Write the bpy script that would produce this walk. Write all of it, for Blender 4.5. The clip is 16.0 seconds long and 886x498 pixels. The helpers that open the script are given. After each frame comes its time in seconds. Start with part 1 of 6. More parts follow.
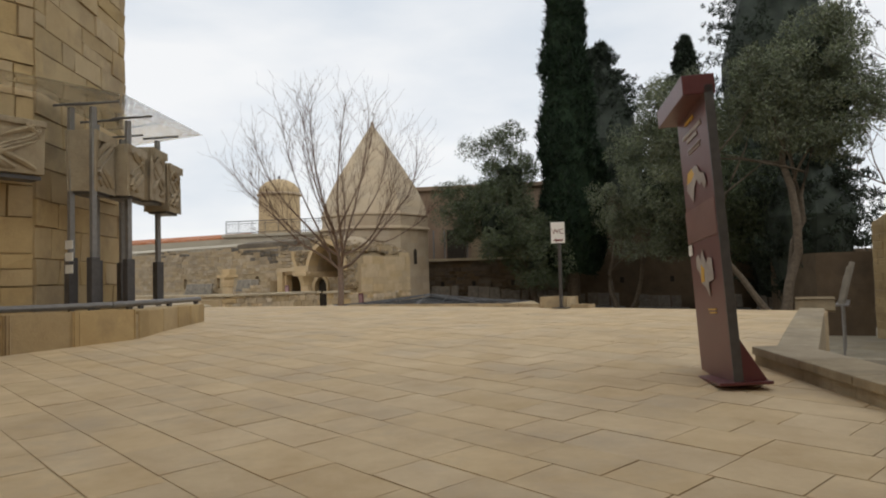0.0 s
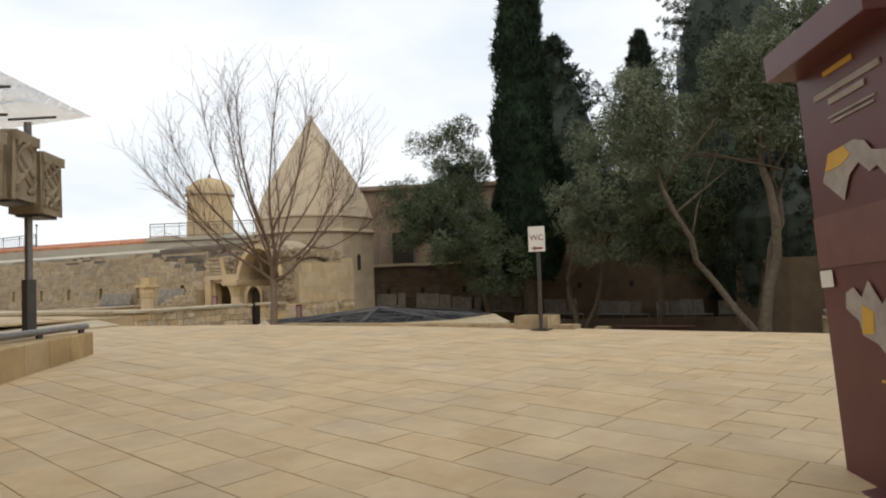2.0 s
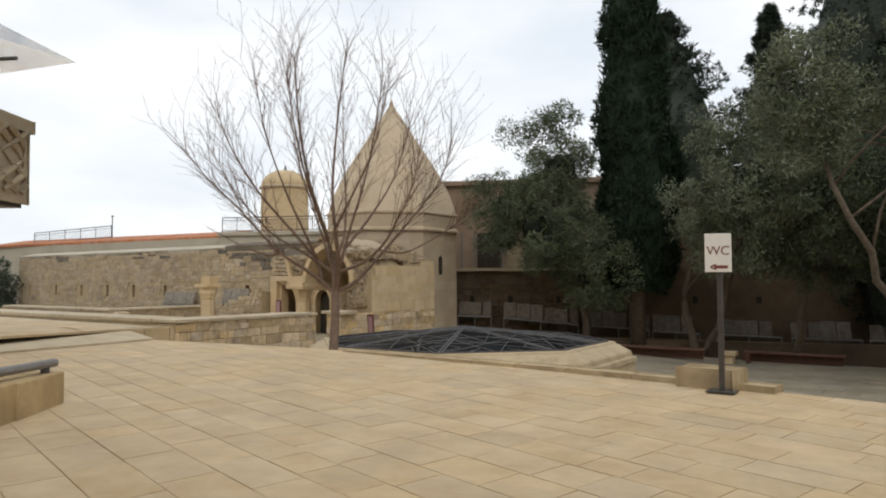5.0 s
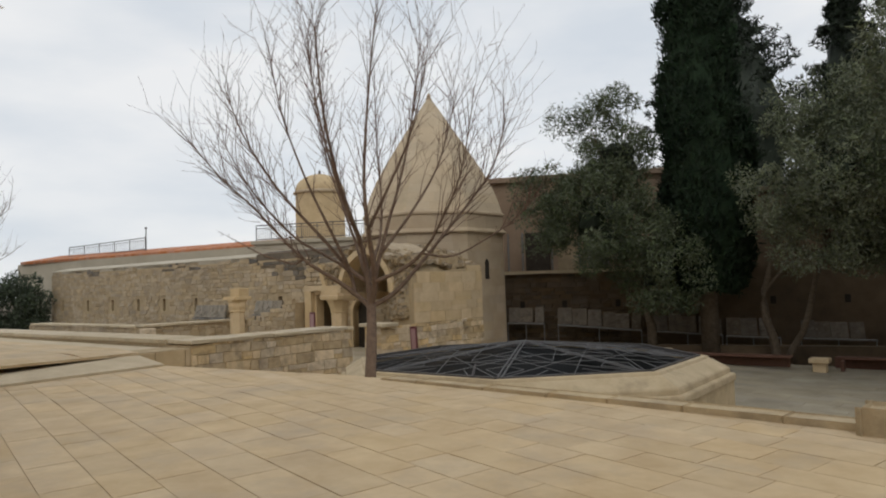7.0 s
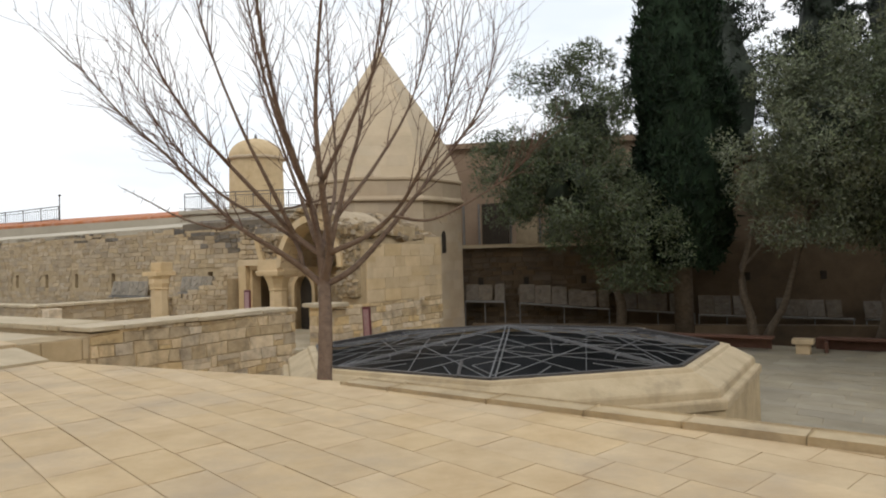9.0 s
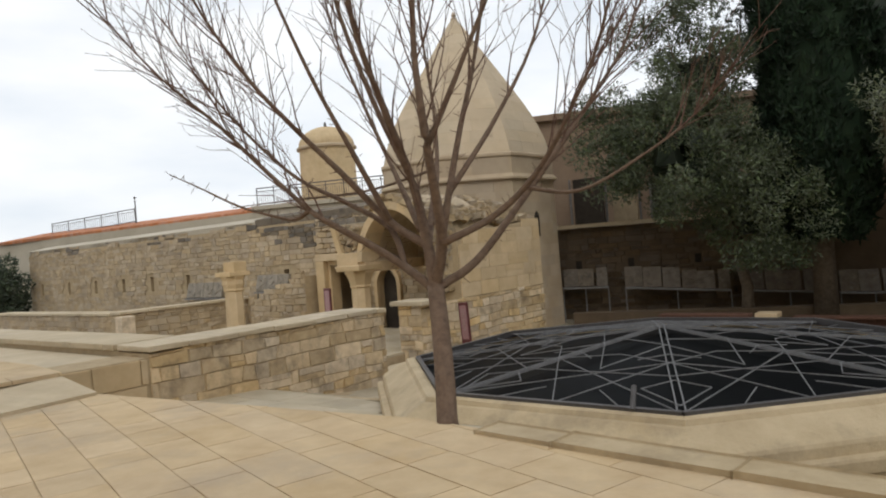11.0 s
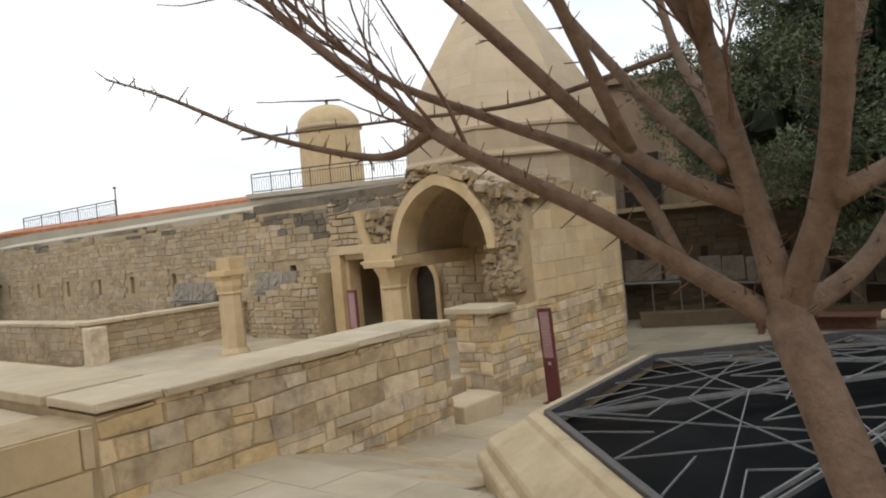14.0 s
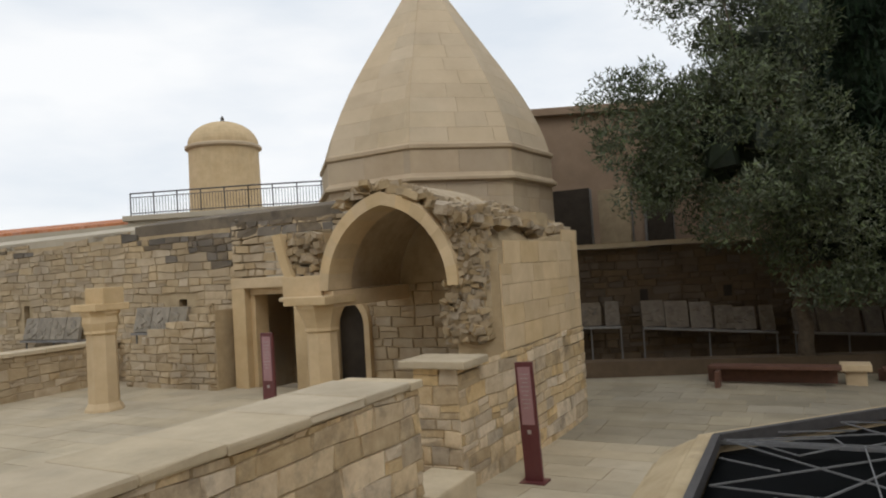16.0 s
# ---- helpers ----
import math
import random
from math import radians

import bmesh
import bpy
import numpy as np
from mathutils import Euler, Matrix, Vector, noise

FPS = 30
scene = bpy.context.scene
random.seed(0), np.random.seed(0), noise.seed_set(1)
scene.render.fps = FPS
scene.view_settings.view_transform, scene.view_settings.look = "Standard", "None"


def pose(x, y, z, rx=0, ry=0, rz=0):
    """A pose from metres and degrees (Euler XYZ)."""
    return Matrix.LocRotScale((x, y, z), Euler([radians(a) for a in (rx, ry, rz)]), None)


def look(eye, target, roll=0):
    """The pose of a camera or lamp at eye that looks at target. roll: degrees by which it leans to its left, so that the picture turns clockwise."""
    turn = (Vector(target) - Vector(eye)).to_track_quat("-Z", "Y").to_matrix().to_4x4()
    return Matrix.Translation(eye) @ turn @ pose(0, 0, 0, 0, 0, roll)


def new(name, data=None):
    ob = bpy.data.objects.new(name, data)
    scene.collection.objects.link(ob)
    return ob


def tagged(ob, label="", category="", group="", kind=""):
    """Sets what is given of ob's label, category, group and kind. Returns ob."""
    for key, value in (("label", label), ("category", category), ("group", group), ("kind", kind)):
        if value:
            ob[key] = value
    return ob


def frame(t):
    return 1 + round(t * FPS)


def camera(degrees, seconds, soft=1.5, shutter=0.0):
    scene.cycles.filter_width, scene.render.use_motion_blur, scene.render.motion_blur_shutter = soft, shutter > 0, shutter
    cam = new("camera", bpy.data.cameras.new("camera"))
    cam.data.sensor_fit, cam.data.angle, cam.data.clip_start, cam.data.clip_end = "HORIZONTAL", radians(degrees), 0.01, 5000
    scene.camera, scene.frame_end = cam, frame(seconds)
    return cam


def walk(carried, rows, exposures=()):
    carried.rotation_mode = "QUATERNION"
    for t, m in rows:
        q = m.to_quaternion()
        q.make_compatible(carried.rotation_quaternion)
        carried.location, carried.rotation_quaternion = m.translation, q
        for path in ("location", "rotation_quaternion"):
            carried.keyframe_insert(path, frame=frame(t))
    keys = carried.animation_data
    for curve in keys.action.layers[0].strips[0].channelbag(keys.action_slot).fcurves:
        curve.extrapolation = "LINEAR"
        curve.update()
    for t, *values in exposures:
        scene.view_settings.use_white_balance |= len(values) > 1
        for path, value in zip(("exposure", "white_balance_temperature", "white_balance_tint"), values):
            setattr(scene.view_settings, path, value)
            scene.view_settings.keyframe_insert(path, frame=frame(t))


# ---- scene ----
cam = camera(65.0, 16.0, soft=2.0)
PATH = [
    (0, (1.297, -0.986, 0.612), (0.998, 0.989, 0.703), -1.5),
    (0.5, (1.068, -0.42, 0.721), (0.846, 1.567, 0.77), -0.7),
    (1, (0.963, 0.313, 0.788), (0.746, 2.301, 0.763), -2.2),
    (1.5, (0.785, 1.032, 0.903), (0.651, 3.027, 0.952), -0.9),
    (2, (0.639, 1.7, 0.912), (0.508, 3.693, 1.001), -2.0),
    (2.5, (0.55, 2.424, 1.067), (0.4, 4.416, 1.176), -0.2),
    (3, (0.385, 3.078, 1.173), (0.275, 5.075, 1.23), -3.0),
    (3.5, (0.286, 3.753, 1.22), (0.003, 5.732, 1.297), -2.2),
    (3.7, (0.201, 4.016, 1.198), (-0.1, 5.99, 1.31), -0.9),
    (6, (-0.55, 6.887, 1.332), (-0.919, 8.851, 1.41), -0.4),
    (6.5, (-0.752, 7.441, 1.321), (-1.079, 9.412, 1.419), -1.9),
    (7, (-0.965, 8.093, 1.365), (-1.43, 10.035, 1.468), -1.7),
    (7.5, (-1.174, 8.697, 1.311), (-1.569, 10.657, 1.362), -1.1),
    (8, (-1.5, 9.364, 1.311), (-1.914, 11.321, 1.354), -0.7),
    (8.5, (-1.746, 10.023, 1.328), (-2.154, 11.98, 1.413), 0.1),
    (9, (-2.055, 10.612, 1.339), (-2.352, 12.59, 1.367), -1.5),
    (11.5, (-3.495, 13.495, 1.428), (-4.041, 15.419, 1.422), -3.9),
    (12, (-3.868, 14.075, 1.43), (-4.405, 16.002, 1.446), -2.0),
    (12.5, (-4.273, 14.604, 1.475), (-4.707, 16.555, 1.44), -3.2),
    (13, (-4.637, 15.205, 1.48), (-5.245, 17.109, 1.412), -2.0),
    (13.5, (-5.042, 15.837, 1.414), (-5.512, 17.781, 1.374), -2.6),
    (14, (-5.453, 16.485, 1.437), (-5.929, 18.427, 1.408), -5.2),
    (14.5, (-5.885, 17.037, 1.419), (-6.264, 19.0, 1.409), -3.3),
    (15, (-6.259, 17.508, 1.416), (-6.563, 19.485, 1.408), -5.2),
    (15.5, (-6.599, 18.174, 1.435), (-6.85, 20.156, 1.543), -2.4),
    (16, (-6.937, 18.679, 1.444), (-7.08, 20.673, 1.499), -3.4),
]
walk(cam, [(t, look(eye, target, roll)) for t, eye, target, roll in PATH],
     [(0, -0.14), (1.5, 0.0), (2.5, 0.15), (3.7, 0.05), (6, 0.06), (7, -0.26), (7.5, -0.3), (8, -0.15), (8.5, -0.12), (9, 0.19), (11.5, 0.02), (12.5, 0.12), (13.5, 0.25), (14.5, 0.17), (15, 0.12), (16, -0.05)])

# ---- light: bright overcast day ----
world = bpy.data.worlds.new("overcast")
scene.world = world
world.use_nodes = True
wt = world.node_tree
wt.nodes.clear()
w_out = wt.nodes.new("ShaderNodeOutputWorld")
w_bg = wt.nodes.new("ShaderNodeBackground")
w_sky = wt.nodes.new("ShaderNodeTexSky")
w_sky.sky_type = "NISHITA"
w_sky.sun_disc = False
w_sky.sun_elevation, w_sky.sun_rotation = radians(42), radians(200)
w_co = wt.nodes.new("ShaderNodeTexCoord")
w_map = wt.nodes.new("ShaderNodeMapping")
w_map.inputs["Scale"].default_value = (1.6, 1.6, 5.0)
w_noise = wt.nodes.new("ShaderNodeTexNoise")
w_noise.inputs["Scale"].default_value = 1.7
w_noise.inputs["Detail"].default_value = 6
w_ramp = wt.nodes.new("ShaderNodeValToRGB")
w_ramp.color_ramp.elements[0].position, w_ramp.color_ramp.elements[0].color = 0.32, (8.2, 8.8, 9.5, 1)
w_ramp.color_ramp.elements[1].position, w_ramp.color_ramp.elements[1].color = 0.62, (10.6, 10.7, 10.8, 1)
w_mix = wt.nodes.new("ShaderNodeMixRGB")
w_mix.inputs[0].default_value = 0.93
wt.links.new(w_co.outputs["Generated"], w_map.inputs["Vector"])
wt.links.new(w_map.outputs[0], w_noise.inputs["Vector"])
wt.links.new(w_noise.outputs["Fac"], w_ramp.inputs[0])
wt.links.new(w_sky.outputs[0], w_mix.inputs[1])
wt.links.new(w_ramp.outputs[0], w_mix.inputs[2])
wt.links.new(w_mix.outputs[0], w_bg.inputs[0])
w_bg.inputs[1].default_value = 0.1
wt.links.new(w_bg.outputs[0], w_out.inputs[0])

sun = new("sun", bpy.data.lights.new("sun", "SUN"))
sun.data.energy, sun.data.angle, sun.data.color = 0.6, radians(25), (1.0, 0.96, 0.9)
sun.matrix_world = look((0, 0, 40), (-14, 37, 0))

# ---- materials ----


def mat(name, c1, c2, scale=3.0, rough=0.85, bump=0.3, bump_scale=40.0, metal=0.0, island=0.0, obj_var=0.0, stain=None, stain_scale=0.6, stain_amt=0.5, spec=0.3):
    """Noise-mixed surface: c1/c2 blotches, fine bump, per-piece tint, larger stains."""
    m = bpy.data.materials.new(name)
    m.use_nodes = True
    nt = m.node_tree
    b = nt.nodes["Principled BSDF"]
    b.inputs["Roughness"].default_value = rough
    b.inputs["Metallic"].default_value = metal
    b.inputs["Specular IOR Level"].default_value = spec
    co = nt.nodes.new("ShaderNodeNewGeometry")
    n1 = nt.nodes.new("ShaderNodeTexNoise")
    n1.inputs["Scale"].default_value = scale
    n1.inputs["Detail"].default_value = 5
    n1.inputs["Roughness"].default_value = 0.65
    nt.links.new(co.outputs["Position"], n1.inputs["Vector"])
    r = nt.nodes.new("ShaderNodeValToRGB")
    r.color_ramp.elements[0].position, r.color_ramp.elements[0].color = 0.3, (*c1, 1)
    r.color_ramp.elements[1].position, r.color_ramp.elements[1].color = 0.7, (*c2, 1)
    nt.links.new(n1.outputs["Fac"], r.inputs[0])
    col = r.outputs[0]
    if stain:
        n2 = nt.nodes.new("ShaderNodeTexNoise")
        n2.inputs["Scale"].default_value = stain_scale
        n2.inputs["Detail"].default_value = 7
        n2.inputs["Roughness"].default_value = 0.7
        nt.links.new(co.outputs["Position"], n2.inputs["Vector"])
        r2 = nt.nodes.new("ShaderNodeMapRange")
        r2.inputs[1].default_value, r2.inputs[2].default_value = 0.5, 0.72
        r2.inputs[3].default_value, r2.inputs[4].default_value = 0.0, stain_amt
        nt.links.new(n2.outputs["Fac"], r2.inputs[0])
        mx = nt.nodes.new("ShaderNodeMixRGB")
        mx.inputs[2].default_value = (*stain, 1)
        nt.links.new(r2.outputs[0], mx.inputs[0])
        nt.links.new(col, mx.inputs[1])
        col = mx.outputs[0]
    for amount, kind in ((island, "island"), (obj_var, "object")):
        if not amount:
            continue
        src = co.outputs["Random Per Island"] if kind == "island" else nt.nodes.new("ShaderNodeObjectInfo").outputs["Random"]
        hs = nt.nodes.new("ShaderNodeHueSaturation")
        v = nt.nodes.new("ShaderNodeMapRange")
        v.inputs[3].default_value, v.inputs[4].default_value = 1 - amount, 1 + amount
        nt.links.new(src, v.inputs[0])
        nt.links.new(v.outputs[0], hs.inputs["Value"])
        wn = nt.nodes.new("ShaderNodeTexWhiteNoise")
        wn.noise_dimensions = "1D"
        nt.links.new(src, wn.inputs["W"])
        v2 = nt.nodes.new("ShaderNodeMapRange")
        v2.inputs[3].default_value, v2.inputs[4].default_value = 1 - amount * 1.2, 1 + amount * 0.8
        nt.links.new(wn.outputs["Value"], v2.inputs[0])
        nt.links.new(v2.outputs[0], hs.inputs["Saturation"])
        nt.links.new(col, hs.inputs["Color"])
        col = hs.outputs[0]
    nt.links.new(col, b.inputs["Base Color"])
    if bump:
        n3 = nt.nodes.new("ShaderNodeTexNoise")
        n3.inputs["Scale"].default_value = bump_scale
        n3.inputs["Detail"].default_value = 6
        n3.inputs["Roughness"].default_value = 0.7
        nt.links.new(co.outputs["Position"], n3.inputs["Vector"])
        bp = nt.nodes.new("ShaderNodeBump")
        bp.inputs["Strength"].default_value = bump
        bp.inputs["Distance"].default_value = 0.02
        nt.links.new(n3.outputs["Fac"], bp.inputs["Height"])
        nt.links.new(bp.outputs[0], b.inputs["Normal"])
    return m


M_PAVE = mat("paving_limestone", (0.485, 0.352, 0.2), (0.62, 0.478, 0.292), 2.1, 0.75, 0.35, 30, island=0.05, stain=(0.43, 0.34, 0.235), stain_scale=0.9, stain_amt=0.8)
M_PAVE_OB = mat("paving_limestone_near", (0.485, 0.352, 0.2), (0.62, 0.478, 0.292), 2.1, 0.75, 0.35, 30, obj_var=0.05, stain=(0.43, 0.34, 0.235), stain_scale=0.9, stain_amt=0.8)
M_MORTAR = mat("joint_mortar", (0.37, 0.285, 0.178), (0.53, 0.42, 0.272), 5, 0.95, 0.5, 60)
M_COURT = mat("court_paving", (0.25, 0.215, 0.155), (0.37, 0.325, 0.24), 0.8, 0.7, 0.3, 25, island=0.1, stain=(0.2, 0.18, 0.14), stain_scale=0.5, stain_amt=0.5)
M_FLAG = mat("grey_flagstone", (0.40, 0.335, 0.232), (0.52, 0.445, 0.32), 1.1, 0.75, 0.35, 30, island=0.07, stain=(0.30, 0.26, 0.19), stain_scale=0.9, stain_amt=0.65)
M_FLAG_OB = mat("grey_flagstone_near", (0.40, 0.335, 0.232), (0.52, 0.445, 0.32), 1.1, 0.75, 0.35, 30, obj_var=0.07, stain=(0.30, 0.26, 0.19), stain_scale=0.9, stain_amt=0.65)
M_KERB = mat("worn_kerb_stone", (0.42, 0.325, 0.195), (0.55, 0.44, 0.28), 2.2, 0.85, 0.6, 25, obj_var=0.05, stain=(0.25, 0.2, 0.135), stain_scale=1.4, stain_amt=0.75)
M_BLOCK = mat("sandstone_block", (0.45, 0.332, 0.195), (0.64, 0.5, 0.315), 4.5, 0.9, 1.0, 9, obj_var=0.22, stain=(0.2, 0.158, 0.108), stain_scale=2.2, stain_amt=0.9)
M_BLOCK_IS = mat("sandstone_masonry", (0.36, 0.275, 0.172), (0.5, 0.4, 0.268), 3.6, 0.9, 1.0, 9, island=0.13, stain=(0.17, 0.14, 0.105), stain_scale=0.45, stain_amt=0.75)
M_BEDDING = mat("wall_mortar", (0.36, 0.275, 0.165), (0.48, 0.375, 0.235), 4, 0.95, 0.6, 50)
M_ASHLAR = mat("dressed_sandstone", (0.5, 0.37, 0.212), (0.625, 0.48, 0.295), 1.9, 0.85, 0.35, 25, obj_var=0.08, stain=(0.40, 0.31, 0.19), stain_scale=0.8, stain_amt=0.5)
M_COPING = mat("coping_stone", (0.45, 0.368, 0.25), (0.575, 0.482, 0.34), 1.8, 0.85, 0.5, 30, obj_var=0.08, stain=(0.33, 0.28, 0.2), stain_scale=1.1, stain_amt=0.5)
M_DRUM = mat("drum_stone", (0.39, 0.302, 0.205), (0.475, 0.378, 0.265), 0.9, 0.9, 0.35, 30, island=0.07, stain=(0.52, 0.43, 0.28), stain_scale=0.5, stain_amt=0.6)
M_CONE = mat("cone_stone", (0.46, 0.365, 0.248), (0.555, 0.45, 0.315), 0.8, 0.9, 0.35, 30, island=0.05, stain=(0.38, 0.32, 0.22), stain_scale=0.6, stain_amt=0.5)
M_RUBBLE = mat("rubble_stone", (0.26, 0.2, 0.125), (0.43, 0.335, 0.215), 3, 0.95, 1.0, 12, island=0.2)
M_TOWER = mat("tower_stone", (0.40, 0.29, 0.15), (0.52, 0.39, 0.21), 1.2, 0.9, 0.6, 25, obj_var=0.1, stain=(0.27, 0.195, 0.115), stain_scale=0.9, stain_amt=0.8)
M_CARVED = mat("carved_stone", (0.27, 0.215, 0.145), (0.38, 0.31, 0.21), 4, 0.95, 0.9, 18, obj_var=0.1)
M_GREYSTONE = mat("grey_carved_stone", (0.13, 0.108, 0.084), (0.21, 0.178, 0.14), 5, 0.95, 1.0, 14, obj_var=0.15)
M_OLDRELIEF = mat("pale_grey_relief_stone", (0.2, 0.175, 0.14), (0.32, 0.28, 0.22), 5, 0.95, 1.0, 14, obj_var=0.12)
M_LEDGE = mat("ledge_stone", (0.27, 0.215, 0.14), (0.42, 0.345, 0.235), 2.2, 0.9, 0.6, 25, obj_var=0.08, stain=(0.16, 0.13, 0.09), stain_scale=1.2, stain_amt=0.75)
M_STEEL = mat("painted_steel", (0.055, 0.05, 0.05), (0.085, 0.08, 0.078), 12, 0.45, 0.1, 80, spec=0.5)
M_GREYSTEEL = mat("grey_steel", (0.16, 0.15, 0.14), (0.22, 0.21, 0.2), 12, 0.5, 0.1, 80, spec=0.5)
M_GRILLE = mat("grille_steel", (0.13, 0.13, 0.135), (0.2, 0.2, 0.2), 20, 0.5, 0.15, 90, spec=0.5)
M_MAROON = mat("maroon_paint", (0.105, 0.027, 0.03), (0.125, 0.035, 0.037), 4, 0.38, 0.04, 200, spec=0.5, stain=(0.14, 0.06, 0.055), stain_scale=3, stain_amt=0.4)
M_SIGNPINK = mat("printed_panel", (0.30, 0.17, 0.18), (0.36, 0.21, 0.22), 6, 0.3, 0.0, spec=0.5)
M_WHITE = mat("white_print", (0.72, 0.71, 0.68), (0.8, 0.79, 0.76), 4, 0.5, 0.02, 100)
M_OFFWHITE = mat("grey_print", (0.3, 0.26, 0.24), (0.46, 0.42, 0.39), 8, 0.5, 0.0)
M_YELLOW = mat("ochre_print", (0.62, 0.36, 0.05), (0.7, 0.44, 0.08), 8, 0.5, 0.0)
M_REDPRINT = mat("dark_red_print", (0.16, 0.04, 0.035), (0.2, 0.05, 0.045), 8, 0.5, 0.0)
M_BARK = mat("bark", (0.12, 0.08, 0.057), (0.22, 0.15, 0.105), 14, 0.85, 0.9, 35, stain=(0.2, 0.15, 0.11), stain_scale=4, stain_amt=0.4)
M_TWIG = mat("twig_bark", (0.095, 0.052, 0.036), (0.16, 0.095, 0.067), 12, 0.8, 0.4, 60)
M_OLDBARK = mat("pale_bark", (0.09, 0.07, 0.05), (0.165, 0.13, 0.095), 9, 0.9, 1.0, 20)
M_OLIVE = mat("olive_leaf", (0.05, 0.066, 0.034), (0.145, 0.17, 0.098), 0.9, 0.8, 0.0, island=0.35, spec=0.12)
M_OLIVE_PALE = mat("pale_olive_leaf", (0.08, 0.096, 0.056), (0.225, 0.248, 0.158), 0.9, 0.8, 0.0, island=0.35, spec=0.12)
M_CYPRESS = mat("cypress_leaf", (0.012, 0.022, 0.013), (0.028, 0.045, 0.024), 1.2, 0.85, 0.0, island=0.25, spec=0.1)
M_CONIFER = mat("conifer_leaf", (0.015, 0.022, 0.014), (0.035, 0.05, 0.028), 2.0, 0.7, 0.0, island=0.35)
M_PLASTER = mat("cream_plaster", (0.40, 0.35, 0.265), (0.50, 0.445, 0.35), 0.7, 0.9, 0.2, 30, stain=(0.36, 0.32, 0.26), stain_scale=0.5, stain_amt=0.5)
M_BROWNWALL = mat("brown_render", (0.24, 0.17, 0.115), (0.32, 0.235, 0.165), 0.6, 0.9, 0.3, 25, stain=(0.17, 0.12, 0.085), stain_scale=0.4, stain_amt=0.5)
M_ROOFTILE = mat("roof_tile", (0.42, 0.17, 0.085), (0.52, 0.24, 0.13), 3, 0.85, 0.4, 20, island=0.15)
# near-black paint that stands in for the unlit depth of openings
M_DARK = mat("painted_interior_dark", (0.03, 0.024, 0.018), (0.05, 0.04, 0.03), 3, 0.95, 0.0)
M_GLASSDARK = mat("smoked_glass", (0.003, 0.0035, 0.004), (0.005, 0.0055, 0.006), 3, 0.4, 0.0, spec=0.02)
M_EARTH = mat("ground_earth", (0.16, 0.13, 0.09), (0.24, 0.2, 0.14), 0.3, 0.95, 0.4, 10)
# brown stone with the trees' deep shade darkened into its base colour
M_COURTWALL = mat("tree_shade_court_stone", (0.095, 0.068, 0.043), (0.155, 0.112, 0.072), 1.2, 0.9, 0.6, 22, island=0.2, stain=(0.07, 0.055, 0.042), stain_scale=0.4, stain_amt=0.7)
M_MOSSY = mat("blackened_stone", (0.11, 0.094, 0.076), (0.27, 0.22, 0.16), 1.8, 0.95, 0.8, 20, island=0.3, stain=(0.045, 0.04, 0.036), stain_scale=0.9, stain_amt=0.8)
M_WOOD = mat("weathered_wood", (0.10, 0.05, 0.035), (0.15, 0.075, 0.05), 10, 0.7, 0.3, 40)
M_BUSH = mat("bush_leaf", (0.035, 0.05, 0.03), (0.08, 0.10, 0.06), 2.0, 0.7, 0.0, island=0.35)

M_GLASS = bpy.data.materials.new("clear_glass")
M_GLASS.use_nodes = True
gb = M_GLASS.node_tree.nodes["Principled BSDF"]
gb.inputs["Base Color"].default_value = (0.86, 0.94, 0.93, 1)
gb.inputs["Transmission Weight"].default_value = 1.0
gb.inputs["Roughness"].default_value = 0.08
gb.inputs["IOR"].default_value = 1.2

# ---- building blocks ----
UP = Vector((0, 0, 1))
ORG = Vector((-12.2, 33.2, 0))
VX = Vector((0.914, -0.407, 0)).normalized()
UX = Vector((0.407, 0.914, 0)).normalized()


def SD(s, d, z=0.0):
    """Site grid: s along the old wall, d out from it."""
    return ORG + VX * s - UX * d + UP * z


def thing(name, at=(0, 0, 0), label="", category="", group="", kind=""):
    ob = new(name)
    ob.empty_display_size = 0.2
    ob.location = at
    return tagged(ob, label, category, group, kind)


def part(name, bm, material, parent, label="", smooth=False):
    """Links a bmesh or (verts, faces), in world places, as one mesh under its thing."""
    me = bpy.data.meshes.new(name)
    if isinstance(bm, tuple):
        me.from_pydata([tuple(v) for v in bm[0]], [], bm[1])
    else:
        bm.to_mesh(me)
        bm.free()
    me.materials.append(material)
    if smooth:
        for p in me.polygons:
            p.use_smooth = True
    ob = new(name, me)
    if parent is not None:
        place = Vector((0, 0, 0))
        q = parent
        while q is not None:
            place += q.location
            q = q.parent
        me.transform(Matrix.Translation(-place))
        ob.parent = parent
    if label:
        ob["label"] = label
    return ob


def solo(name, bm, material, label, category, group="", kind="", smooth=False):
    return tagged(part(name, bm, material, None, smooth=smooth), label, category, group, kind)


def box(bm, c, size, ax=VX, ay=UX, az=UP, bev=0.0):
    """Box about c with half-axes along ax, ay, az, edges bevelled."""
    r = bmesh.ops.create_cube(bm, size=1)
    vs = r["verts"]
    c = Vector(c)
    for v in vs:
        p = v.co.copy()
        v.co = c + ax * (p.x * size[0]) + ay * (p.y * size[1]) + az * (p.z * size[2])
    if bev:
        es = list({e for v in vs for e in v.link_edges})
        bmesh.ops.bevel(bm, geom=es, offset=bev, segments=2, affect="EDGES", profile=0.6)
    return bm


def boxes(*specs, bev=0.0):
    bm = bmesh.new()
    for sp in specs:
        box(bm, *sp, bev=bev)
    return bm


